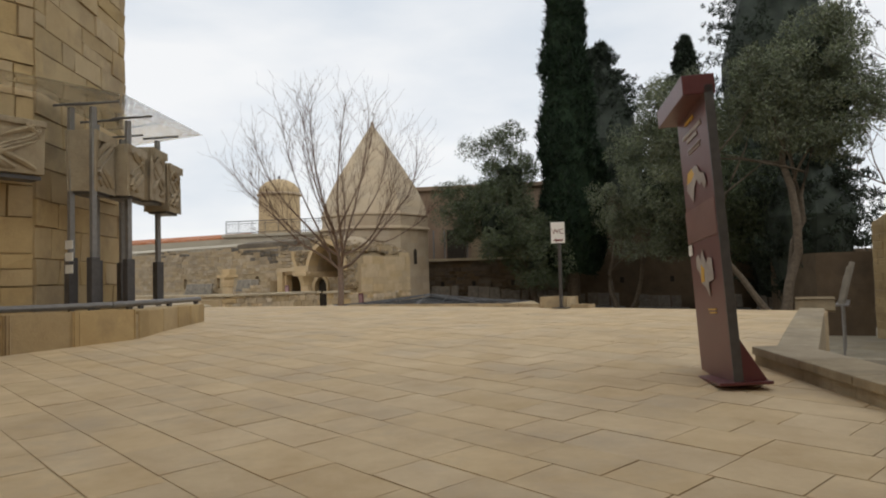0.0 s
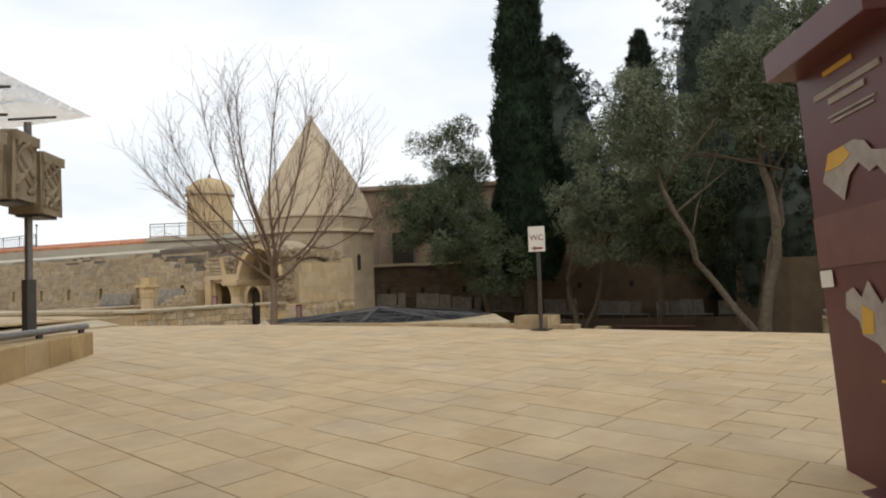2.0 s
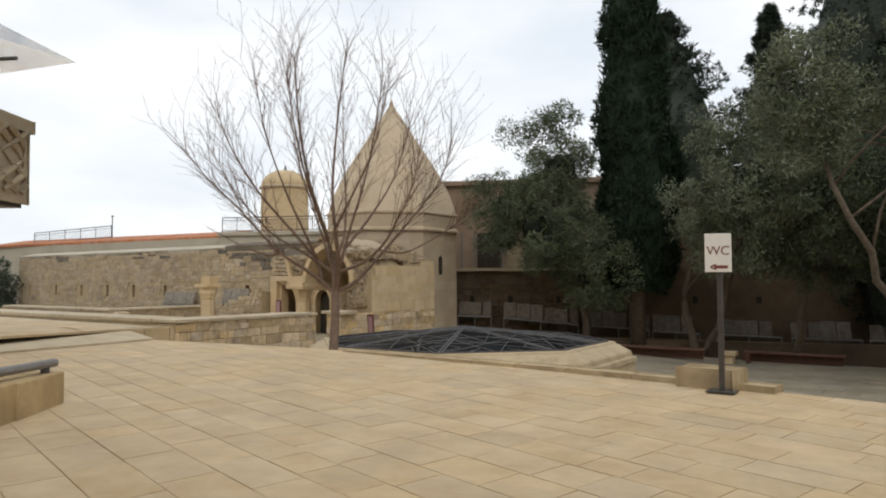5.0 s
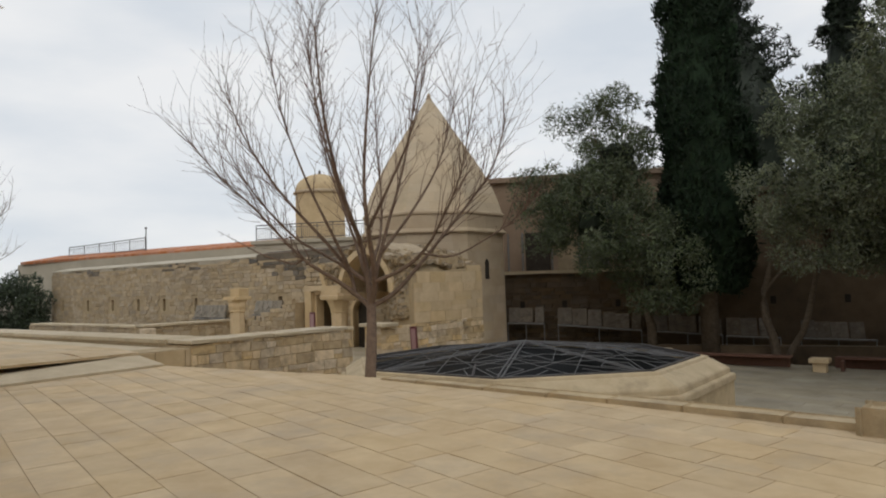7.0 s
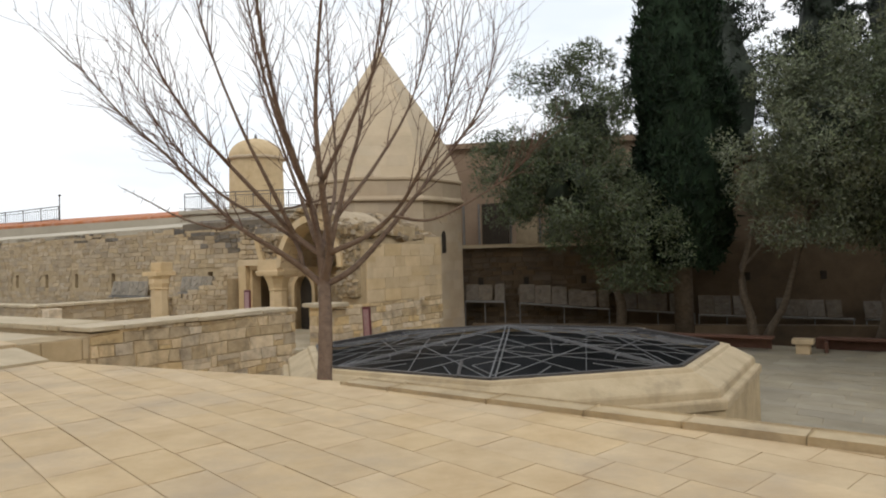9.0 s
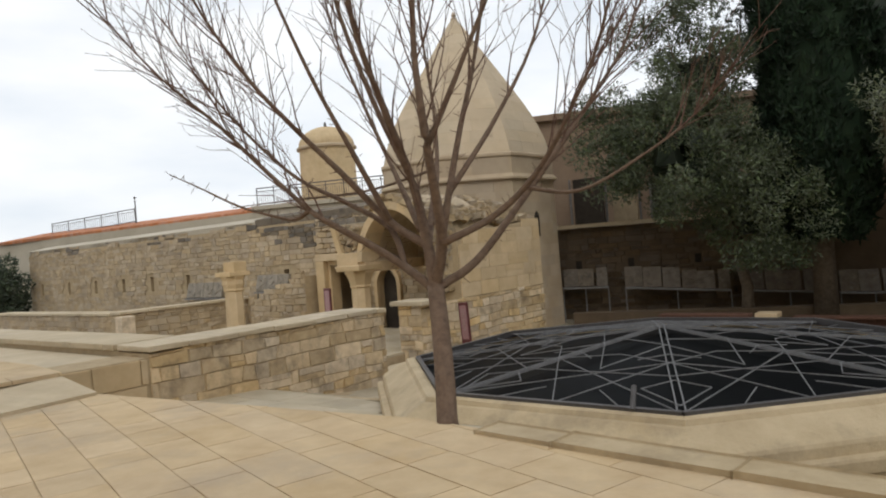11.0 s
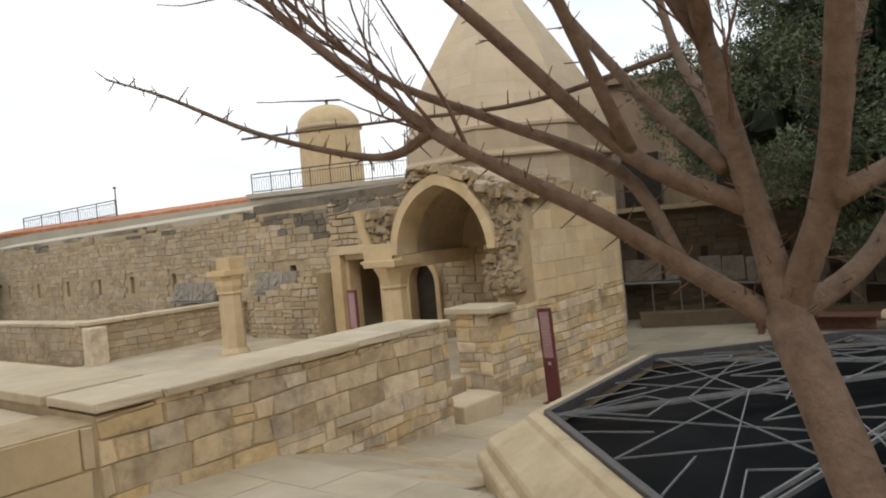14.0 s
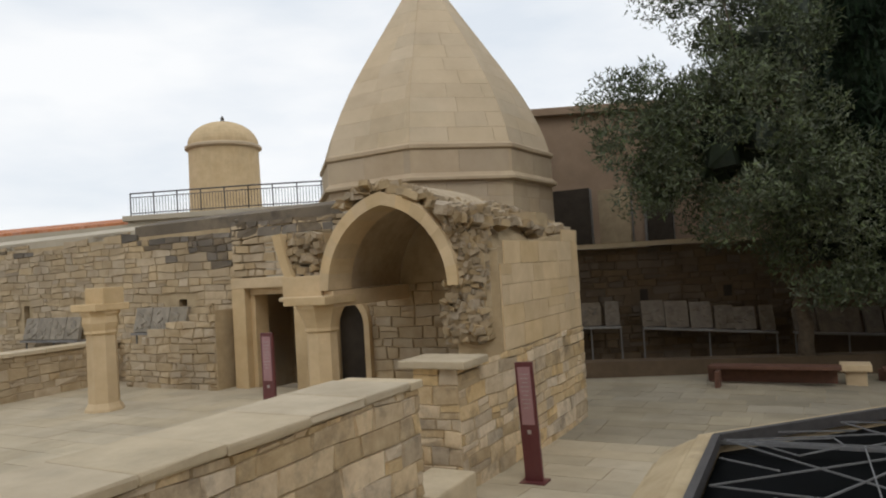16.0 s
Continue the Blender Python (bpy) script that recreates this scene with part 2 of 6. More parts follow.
def prism(pts, z0, z1, bev=0.0):
    """Upright prism over a plan outline; z0/z1 numbers or functions of (x, y)."""
    bm = bmesh.new()
    f0 = z0 if callable(z0) else (lambda x, y: z0)
    f1 = z1 if callable(z1) else (lambda x, y: z1)
    lo = [bm.verts.new((p[0], p[1], f0(p[0], p[1]))) for p in pts]
    hi = [bm.verts.new((p[0], p[1], f1(p[0], p[1]))) for p in pts]
    n = len(pts)
    bm.faces.new(hi)
    bm.faces.new(lo[::-1])
    for i in range(n):
        bm.faces.new((lo[i], lo[(i + 1) % n], hi[(i + 1) % n], hi[i]))
    bmesh.ops.recalc_face_normals(bm, faces=bm.faces)
    if bev:
        bmesh.ops.bevel(bm, geom=[e for e in bm.edges], offset=bev, segments=2, affect="EDGES", profile=0.6)
    return bm


def tube(bm, pts, radii, sides=6):
    """Tapered tube through points."""
    rings = []
    n = len(pts)
    for i, p in enumerate(pts):
        a, b = pts[max(i - 1, 0)], pts[min(i + 1, n - 1)]
        t = (Vector(b) - Vector(a)).normalized()
        x = t.orthogonal().normalized() if abs(t.z) > 0.95 else t.cross(UP).normalized()
        y = t.cross(x)
        rings.append([bm.verts.new(Vector(p) + (x * math.cos(k * math.tau / sides) + y * math.sin(k * math.tau / sides)) * radii[i]) for k in range(sides)])
    for r0, r1 in zip(rings, rings[1:]):
        for k in range(sides):
            bm.faces.new((r0[k], r0[(k + 1) % sides], r1[(k + 1) % sides], r1[k]))
    bm.faces.new(rings[0][::-1])
    bm.faces.new(rings[-1])
    return bm


def bar(a, b, r, sides=8):
    return tube(bmesh.new(), [a, b], [r, r], sides)


def lathe(c, prof, sides=32, turn=0.0):
    """Turned shape about an upright axis at c: prof of (radius, z)."""
    bm = bmesh.new()
    rings = []
    for r, z in prof:
        if r < 1e-4:
            rings.append([bm.verts.new((c[0], c[1], c[2] + z))])
        else:
            rings.append([bm.verts.new((c[0] + r * math.cos(turn + k * math.tau / sides), c[1] + r * math.sin(turn + k * math.tau / sides), c[2] + z)) for k in range(sides)])
    for a, b in zip(rings, rings[1:]):
        for k in range(sides):
            q = [a[k % len(a)], a[(k + 1) % len(a)], b[(k + 1) % len(b)], b[k % len(b)]]
            q = list(dict.fromkeys(q))
            if len(q) > 2:
                bm.faces.new(q)
    if len(rings[0]) > 2:
        bm.faces.new(rings[0][::-1])
    if len(rings[-1]) > 2:
        bm.faces.new(rings[-1])
    bmesh.ops.recalc_face_normals(bm, faces=bm.faces)
    return bm


def stone_geo(corners, out, depth, rng, rough=0.012, cham=0.015):
    """One masonry stone: four corners on the wall face, pillowed out by depth."""
    c = sum(corners, Vector()) / 4
    back = [p.copy() for p in corners]
    front = []
    for p in corners:
        inw = (c - p).normalized() * cham * rng.uniform(0.8, 1.8)
        front.append(p + inw + out * (depth + rng.uniform(-rough, rough)))
    vs = back + front
    fs = [(4, 5, 6, 7)] + [(i, (i + 1) % 4, 4 + (i + 1) % 4, 4 + i) for i in range(4)]
    return vs, fs


def courses(a, b, z0, z1, rng, h=(0.16, 0.26), l=(0.25, 0.6), gap=0.012, skip=None, jitter=0.008, wave=0.02):
    """Corner quads of random-length stones in wavering courses on the upright face a-b; z1 may be a function of the run."""
    a, b = Vector(a), Vector(b)
    L = (b - a).length
    t = (b - a).normalized()
    z = z0
    top = z1 if callable(z1) else (lambda q: z1)
    zmax = max(top(q * L / 20) for q in range(21))
    ph = rng.uniform(0, 9)
    lo = lambda x: 0.0
    while z < zmax - 0.04:
        hh = min(rng.uniform(*h), zmax - z)
        w0, w1, p1 = rng.uniform(0.5, 1) * wave, rng.uniform(0.5, 1) * wave, rng.uniform(0, 9)
        hi = lambda x, w0=w0, w1=w1, p1=p1: w0 * math.sin(x * 2.1 + p1) + w1 * math.sin(x * 5.3 + p1 * 2)
        x = -rng.uniform(0, l[0])
        lean0 = 0.0
        while x < L:
            ll = rng.uniform(*l) * (0.7 + 0.6 * hh / h[1])
            if rng.random() < 0.18:
                ll *= 0.55
            x0, x1 = max(x, 0), min(x + ll, L)
            lean1 = rng.uniform(-1, 1) * jitter * 1.6 if x1 < L else 0.0
            if x1 - x0 > 0.05 and z + hh <= top((x0 + x1) / 2) + 0.06 and not (skip and skip(x0, x1, z, z + hh)):
                g = gap
                j = lambda: rng.uniform(-jitter, jitter) * 0.6
                zb0, zb1 = z + lo(x0) + g, z + lo(x1) + g
                zt0, zt1 = z + hh + hi(x0) - g, z + hh + hi(x1) - g
                P = lambda xx, zz: a + t * xx + UP * (zz - a.z)
                if rng.random() < 0.16 and hh > h[0] * 1.1 and hh > 0.15:
                    f = rng.uniform(0.4, 0.6)
                    m0, m1 = zb0 + (zt0 - zb0) * f, zb1 + (zt1 - zb1) * f
                    yield [P(x0 + g - lean0, zb0), P(x1 - g - lean1, zb1), P(x1 - g, m1 - g), P(x0 + g, m0 - g)]
                    yield [P(x0 + g, m0 + g), P(x1 - g, m1 + g), P(x1 - g + lean1, zt1), P(x0 + g + lean0, zt0)]
                else:
                    yield [P(x0 + g - lean0 + j(), zb0 + j()), P(x1 - g - lean1 + j(), zb1 + j()), P(x1 - g + lean1 + j(), zt1 + j()), P(x0 + g + lean0 + j(), zt0 + j())]
            lean0 = lean1
            x += ll
        lo = hi
        z += hh


def joined_stones(name, quads, out, depth, material, parent, rng, rough=0.012, cham=0.015):
    vs, fs = [], []
    for q in quads:
        v, f = stone_geo(q, out, depth, rng, rough, cham)
        k = len(vs)
        vs += v
        fs += [tuple(i + k for i in g) for g in f]
    ob = part(name, (vs, fs), material, parent)
    ob["kind"] = "stuff"
    return ob


def single_stones(name, quads, out, depth, material, parent, rng, rough=0.012, cham=0.015):
    for q in quads:
        part(name, stone_geo(q, out, depth, rng, rough, cham), material, parent)


def in_poly(x, y, poly):
    c = False
    for i in range(len(poly)):
        (x0, y0), (x1, y1) = poly[i - 1][:2], poly[i][:2]
        if (y0 > y) != (y1 > y) and x < (x1 - x0) * (y - y0) / (y1 - y0) + x0:
            c = not c
    return c


def ngon_slab(pts, depth, rng, cham=0.003, rough=0.0012):
    n = len(pts)
    c = sum(pts, Vector()) / n
    back = [p - UP * depth for p in pts]
    dz = rng.uniform(-rough, rough)
    front = [p + (c - p).normalized() * cham * rng.uniform(0.7, 1.8) + UP * (dz + rng.uniform(-0.0015, 0.0015)) for p in pts]
    return back + front, [tuple(range(n, 2 * n))] + [(i, (i + 1) % n, n + (i + 1) % n, n + i) for i in range(n)]


def clip(poly, hull):
    """Part of a plan polygon inside a convex counter-clockwise hull."""
    for i in range(len(hull)):
        a, b = hull[i - 1], hull[i]
        out = []
        for k in range(len(poly)):
            p, q = poly[k - 1], poly[k]
            sp = (b[0] - a[0]) * (p[1] - a[1]) - (b[1] - a[1]) * (p[0] - a[0])
            sq = (b[0] - a[0]) * (q[1] - a[1]) - (b[1] - a[1]) * (q[0] - a[0])
            if (sp >= 0) != (sq >= 0):
                f = sp / (sp - sq)
                out.append((p[0] + f * (q[0] - p[0]), p[1] + f * (q[1] - p[1])))
            if sq >= 0:
                out.append(q)
        poly = out
        if len(poly) < 3:
            return []
    return poly


def area(p):
    return 0.5 * sum(p[i - 1][0] * p[i][1] - p[i][0] * p[i - 1][1] for i in range(len(p)))


def paving(hull, zf, rng, row=(0.36, 0.46), length=(0.4, 0.95), along=VX, across=UX, gap=0.003, accept=None):
    """Plan polygons of paving slabs laid in rows inside a convex outline."""
    if area(hull) < 0:
        hull = hull[::-1]
    a0 = [Vector((x, y, 0)).dot(along) for x, y in hull]
    c0 = [Vector((x, y, 0)).dot(across) for x, y in hull]
    c = min(c0)
    while c < max(c0):
        w = rng.uniform(*row)
        a = min(a0) - rng.uniform(0, 0.8)
        while a < max(a0):
            ln = rng.uniform(*length)
            gp = gap * rng.choice((0.35, 0.5, 0.8, 1.0, 1.7))
            eg = gap * rng.choice((0.2, 0.5, 0.5, 1.2))
            q = [(along * x + across * y) for x, y in ((a + eg, c + gp), (a + ln - eg, c + gp), (a + ln - eg, c + w - gp), (a + eg, c + w - gp))]
            q = [(v.x, v.y) for v in q]
            if area(q) < 0:
                q = q[::-1]
            q = clip(q, hull)
            a += ln
            if len(q) < 3 or abs(area(q)) < 0.01:
                continue
            mx, my = sum(p[0] for p in q) / len(q), sum(p[1] for p in q) / len(q)
            if accept and not accept(mx, my):
                continue
            yield [Vector((x, y, zf(x, y))) for x, y in q]
        c += w


def lay(slabs, parent, near, m_single, m_joined, rng, limit=300):
    vs, fs, n = [], [], 0
    for q in slabs:
        v, f = ngon_slab(q, 0.05, rng)
        c = sum(q, Vector()) / len(q)
        if near and n < limit and near(c.x, c.y):
            part("paving_slab", (v, f), m_single, parent)
            n += 1
        else:
            k = len(vs)
            vs += v
            fs += [tuple(i + k for i in g) for g in f]
    if vs:
        part("paving", (vs, fs), m_joined, parent)["kind"] = "stuff"


def grid_sheet(name, hull, zf, step, material, parent, drop):
    """Bedding sheet under slabs, following the ground."""
    xs, ys = [p[0] for p in hull], [p[1] for p in hull]
    if area(hull) < 0:
        hull = hull[::-1]
    vs, fs = [], []
    y = min(ys)
    while y < max(ys):
        x = min(xs)
        while x < max(xs):
            q = clip([(x, y), (x + step, y), (x + step, y + step), (x, y + step)], hull)
            if len(q) > 2:
                k = len(vs)
                vs += [(p[0], p[1], zf(*p) - drop) for p in q]
                fs.append(tuple(range(k, k + len(q))))
            x += step
        y += step
    return part(name, (vs, fs), material, parent)


def z_plaza(x, y):
    if y < 10:
        return -0.16 + 0.036 * (y - 10)
    if y < 16:
        return -0.16 + 0.021 * (y - 10)
    return -0.034


def sd_of(x, y):
    r = Vector((x, y, 0)) - ORG
    return r.dot(VX), -r.dot(UX)


def lerp_table(v, table):
    if v >= table[0][0]:
        return table[0][1]
    for (a, za), (b, zb) in zip(table, table[1:]):
        if v >= b:
            return zb + (za - zb) * (v - b) / (a - b)
    return table[-1][1]


RAMP = ((11.0, -0.05), (9.6, -0.56), (7.8, -0.66), (6.6, -1.06), (3.0, -1.36), (0.0, -1.5), (-8, -1.52))


def court_fall(x):
    """Fall of the court floor towards the east."""
    return 0.35 * min(max((x + 1.0) / 6.5, 0), 1)


def z_court(x, y):
    s, d = sd_of(x, y)
    k = min(max((s - 9.5) / 1.5, 0), 1) if d < 5 else min(max((s - 14.5) / 1.0, 0), 1)
    crease = 11.0 - 0.134 * (s - 7.9)
    return lerp_table(d + (11.0 - crease) * min(max((d - 7) / 3, 0), 1), RAMP) * (1 - k) - 1.5 * k - court_fall(x)


def z_platform(x, y):
    s, d = sd_of(x, y)
    return 0.06 + 0.19 * min(max((8.0 - s) / 1.3, 0), 1)


def xy(s, d):
    p = SD(s, d)
    return (p.x, p.y)


rng = random.Random(4)

# ---- ground ----
solo("ground", ([(-600, -600, -2.3), (600, -600, -2.3), (600, 600, -2.3), (-600, 600, -2.3)], [(0, 1, 2, 3)]), M_EARTH, "dry brown earth of the hilltop stretching to the horizon", "ground", kind="structure")

PLAZA = [(9.0, 10.9), (2.3, 14.6), (-4.9, 18.6), (-9.5, 20.0), (-10.6, 16.5), (-19, -12), (9.0, -12)]
PLAZA_N = [(6.22, 12.43), (2.3, 14.6), (-4.9, 18.6), (-9.5, 20.0), (-10.6, 16.5), (-13.3, 7.4), (3.95, 7.4)]
PLAZA_S = [(3.95, 7.4), (-13.3, 7.4), (-19, -12), (4.5, -12)]
plaza = thing("pavement_plaza", (0, 4, -0.3), "gently rising plaza of worn cream limestone slabs", "pavement", kind="structure")
for half in (PLAZA_N, PLAZA_S):
    part("plaza_base", prism(half, -2.4, lambda x, y: z_plaza(x, y) - 0.06), M_BEDDING, plaza, "retaining wall of the plaza")
    grid_sheet("joint_bed", half, z_plaza, 2.0, M_MORTAR, plaza, 0.006)
lower = thing("pavement_lower", (9, 2, -1), "lower strip of bare trodden earth beside the plaza ledge", "pavement", kind="structure")
part("paving", prism([(6.25, 12.4), (4.0, 7.45), (4.5, -12), (14, -12), (14, 8.2)], -2.4, -0.95), M_EARTH, lower)


def near_lane(x, y):
    k = (y - 1.0) / 17.7
    return 3.0 < y < 18.8 and abs(x - (0.8 - 7.7 * k ** 1.3)) < 2.1


# ---- platform and court ----
PLAT = [xy(8.0, 11.0), xy(8.35, 14.6), xy(9.2, 22), xy(-14, 22), xy(-14, 9.85), xy(6.9, 9.85)]
platform = thing("pavement_platform", SD(3, 13, 0), "raised pale stone platform one low step above the plaza", "pavement", kind="structure")
part("platform_base", prism([xy(7.0, 11.0)] + PLAT[:3] + PLAT[3:5] + [xy(7.0, 9.85)], -2.4, lambda x, y: z_platform(x, y) - 0.052), M_COPING, platform)

COURT = [xy(7.05, 11.3), xy(12.8, 10.6), xy(30, 10.6), xy(32, -9), xy(3.0, -9)]
court = thing("pavement_court", SD(15, 1, -1.6), "sunken court paved in worn grey-brown stone slabs", "pavement", kind="structure")
grid_sheet("joint_bed", COURT, z_court, 0.8, M_MORTAR, court, 0.012)
HALF = [xy(-4.2, 8.9), xy(6.2, 8.9), xy(6.2, 0.05), xy(-4.2, 0.05)]
patio = thing("pavement_patio", SD(1, 4, -0.85), "lower patio of pale worn limestone flags", "pavement", kind="structure")
part("patio_base", prism(HALF, -2.4, -0.86), M_MORTAR, patio)

# ---- parapet along the ramp ----
wall = thing("wall_parapet", SD(6.6, 7.5, -1.2), "long low parapet of rough honey sandstone blocks with broad flat coping", "wall", kind="structure")
part("core", prism([xy(6.15, 9.8), xy(7.02, 9.8), xy(7.02, 4.95), xy(6.15, 4.95)], -2.35, 0.22), M_BEDDING, wall)
part("core", prism([xy(6.15, 11.0), xy(7.02, 11.0), xy(7.02, 9.8), xy(6.15, 9.8)], -2.35, 0.17), M_BEDDING, wall)


def ramp_at(run):
    return lerp_table(9.8 - run, RAMP)


r1 = random.Random(11)
quads = [q for q in courses(SD(7.02, 9.8), SD(7.02, 4.95), -1.5, 0.235, r1, (0.12, 0.3), (0.2, 0.62), gap=0.004, jitter=0.014)]
single_stones("stone_block", quads, VX, 0.022, M_BLOCK, wall, r1, 0.012, 0.014)
quads = [q for q in courses(SD(7.02, 11.0), SD(7.02, 9.83), -1.1, 0.16, r1, (0.4, 0.46), (0.5, 0.62), gap=0.006, wave=0.0)]
single_stones("dressed_block", quads, VX, 0.02, M_ASHLAR, wall, r1, 0.003, 0.008)
quads = [q for q in courses(SD(7.02, 4.95), SD(6.15, 4.95), -1.5, 0.235, r1, (0.17, 0.3), (0.24, 0.5), gap=0.009)]
single_stones("stone_block", quads, UX, 0.02, M_BLOCK, wall, r1, 0.014, 0.014)
d = 9.82
while d > 5.0:
    ln = min(r1.uniform(0.55, 1.1), d - 4.9)
    bm = boxes((SD(6.6 + r1.uniform(-0.015, 0.02), d - ln / 2, 0.28 + r1.uniform(-0.008, 0.008)), (0.94, ln - 0.004, 0.085)), bev=0.022)
    for v in bm.verts:
        v.co += VX * r1.uniform(-0.008, 0.008) + UP * r1.uniform(-0.004, 0.004)
    part("coping_slab", bm, M_COPING, wall)
    d -= ln
s = -13.0
while s < 6.0:
    ln = min(r1.uniform(0.8, 1.4), 6.08 - s)
    part("coping_slab", boxes((SD(s + ln / 2, 9.33, 0.285), (ln - 0.012, 1.0, 0.1)), bev=0.018), M_COPING, wall)
    s += ln
part("core", prism([xy(-13.5, 9.8), xy(6.15, 9.8), xy(6.15, 8.92), xy(-13.5, 8.92)], -2.35, 0.235), M_BEDDING, wall)

# ---- old curtain wall with loopholes ----
wall2 = thing("wall_old", SD(-10, -0.5, -1), "long weathered sandstone curtain wall with dark stained top courses", "wall", kind="structure")
SLOTS = [-21.2, -18.2, -15.5, -12.95, -10.6, -7.95, -5.1, -2.0]


def slot(x0, x1, z0, z1):
    for c in SLOTS:
        u = c + 22.5
        if x1 > u - 0.15 and x0 < u + 0.15 and z1 > 0.52 and z0 < 1.1:
            return True
    return False


bm = bmesh.new()
edges = [-22.5] + [e for c in SLOTS for e in (c - 0.13, c + 0.13)] + [-0.18]
for a, b in zip(edges[::2], edges[1::2]):
    box(bm, SD((a + b) / 2, -0.4, 0.5), (b - a, 0.76, 4.5))
for c in SLOTS:
    box(bm, SD(c, -0.4, -0.62), (0.26, 0.76, 2.26))
    box(bm, SD(c, -0.4, 1.92), (0.26, 0.76, 1.66))
    box(bm, SD(c, -0.75, 0.8), (0.26, 0.04, 0.6))
part("core", bm, M_BEDDING, wall2)
r2 = random.Random(12)
q2 = list(courses(SD(-22.5, 0), SD(-0.18, 0), -0.9, lambda r: 2.62 + 0.12 * math.sin(r * 0.9) * math.sin(r * 2.3), r2, (0.11, 0.2), (0.2, 0.55), gap=0.005, skip=slot))
rs = random.Random(19)


def blackened(q):
    """Chance that a stone sits in the dark stained band under the wall top."""
    m = sum(q, Vector()) / 4
    s = (m - ORG).dot(VX)
    low = 2.0 + 0.28 * math.sin(s * 1.3) if s > -3.6 else 2.42 + 0.12 * math.sin(s * 0.8)
    return rs.random() < (min(max((m.z - low) / 0.28, 0), 1) * (0.92 if s > -3.6 else 0.6))


dark = [blackened(q) for q in q2]
joined_stones("masonry", [q for q, k in zip(q2, dark) if not k], -UX, 0.025, M_BLOCK_IS, wall2, r2, 0.012, 0.012)
joined_stones("blackened_course", [q for q, k in zip(q2, dark) if k], -UX, 0.028, M_MOSSY, wall2, r2, 0.016, 0.012)
part("wall_cap", prism([xy(-22.5, -0.02), xy(2.6, -0.02), xy(2.6, -0.9), xy(-22.5, -0.9)], 2.6, lambda x, y: 2.78 - 0.22 * sd_of(x, y)[1]), M_PLASTER, wall2, "smooth pale mortar capping")
part("weathered_cap", prism([xy(-3.5, -0.016), xy(2.58, -0.016), xy(2.58, -0.6), xy(-3.3, -0.6)], 2.6, lambda x, y: 2.84 - 0.24 * sd_of(x, y)[1]), M_MOSSY, wall2, "dark weathered mortar capping")
joined_stones("blackened_course", [q for q in courses(SD(-0.18, 0.03), SD(2.4, 0.03), 2.34, 2.66, r2, (0.12, 0.2), (0.25, 0.6), gap=0.006)], -UX, 0.045, M_MOSSY, wall2, r2, 0.02, 0.014)
# near-black back plates paint the shade inside the loopholes
for c in SLOTS:
    part("loophole", boxes((SD(c, -0.7, 0.8), (0.255, 0.03, 0.585))), M_DARK, wall2, "dark loophole")

# ---- low walls round the patio ----
wall3 = thing("wall_patio", SD(-4.2, 2, -0.8), "low rubble wall bounding the patio with flat coping", "wall", kind="structure")
part("core", prism([xy(-4.22, 4.6), xy(-4.22, 0.0), xy(-4.7, 0.0), xy(-4.7, 4.6)], -2.35, 0.12), M_BEDDING, wall3)
part("core", prism([xy(-14, 4.6), xy(-4.7, 4.6), xy(-4.7, 4.1), xy(-14, 4.1)], -2.35, 0.08), M_BEDDING, wall3)
joined_stones("masonry", courses(SD(-4.22, 4.6), SD(-4.22, 0.0), -0.86, 0.12, r2, (0.12, 0.22), (0.2, 0.5), gap=0.006), VX, 0.022, M_BLOCK_IS, wall3, r2, 0.016, 0.016)
joined_stones("masonry", courses(SD(-14, 4.6), SD(-4.2, 4.6), -0.86, 0.1, r2, (0.12, 0.22), (0.2, 0.5), gap=0.006), -UX, 0.022, M_BLOCK_IS, wall3, r2, 0.016, 0.016)
for k in range(5):
    part("coping_slab", boxes((SD(-4.44, 0.47 + k * 0.93, 0.165), (0.6, 0.91, 0.09)), bev=0.015), M_COPING, wall3)
for k in range(9):
    part("coping_slab", boxes((SD(-5.3 - k * 1.0, 4.35, 0.125), (0.98, 0.62, 0.09)), bev=0.015), M_COPING, wall3)
part("stub_pier", boxes((SD(-4.0, 4.55, -0.4), (0.42, 0.42, 0.95)), bev=0.03), M_BLOCK, wall3)
# broken wall end beside the gate
r3 = random.Random(13)
part("core", prism([xy(-3.2, 0.62), xy(-0.35, 0.62), xy(-0.35, 0.02), xy(-3.2, 0.02)], -2.35, lambda x, y: 0.05 + 0.28 * (sd_of(x, y)[0] + 3.2)), M_BEDDING, wall3)
joined_stones("masonry", courses(SD(-3.2, 0.62), SD(-0.35, 0.62), -0.86, lambda r: 0.1 + 0.32 * r, r3, (0.12, 0.2), (0.18, 0.45), gap=0.006), -UX, 0.04, M_BLOCK_IS, wall3, r3, 0.025, 0.016)

# ---- gate surround and back wall of the vaulted bay ----
gate = thing("gate_surround", SD(0.8, 0, -0.85), "tall moulded stone gate surround opening into shadow", "gate", kind="structure")
for s0 in (0.03, 1.68):
    part("jamb", boxes((SD(s0, 0.13, 0.2), (0.36, 0.4, 2.14)), bev=0.02), M_ASHLAR, gate)
    part("inner_jamb", boxes((SD(s0 + (0.22 if s0 < 1 else -0.22), -0.05, 0.12), (0.14, 0.4, 1.98)), bev=0.015), M_ASHLAR, gate)
part("lintel", boxes((SD(0.855, 0.13, 1.37), (2.02, 0.42, 0.22)), bev=0.02), M_ASHLAR, gate)
part("inner_lintel", boxes((SD(0.855, -0.04, 1.19), (1.4, 0.4, 0.14)), bev=0.015), M_ASHLAR, gate)
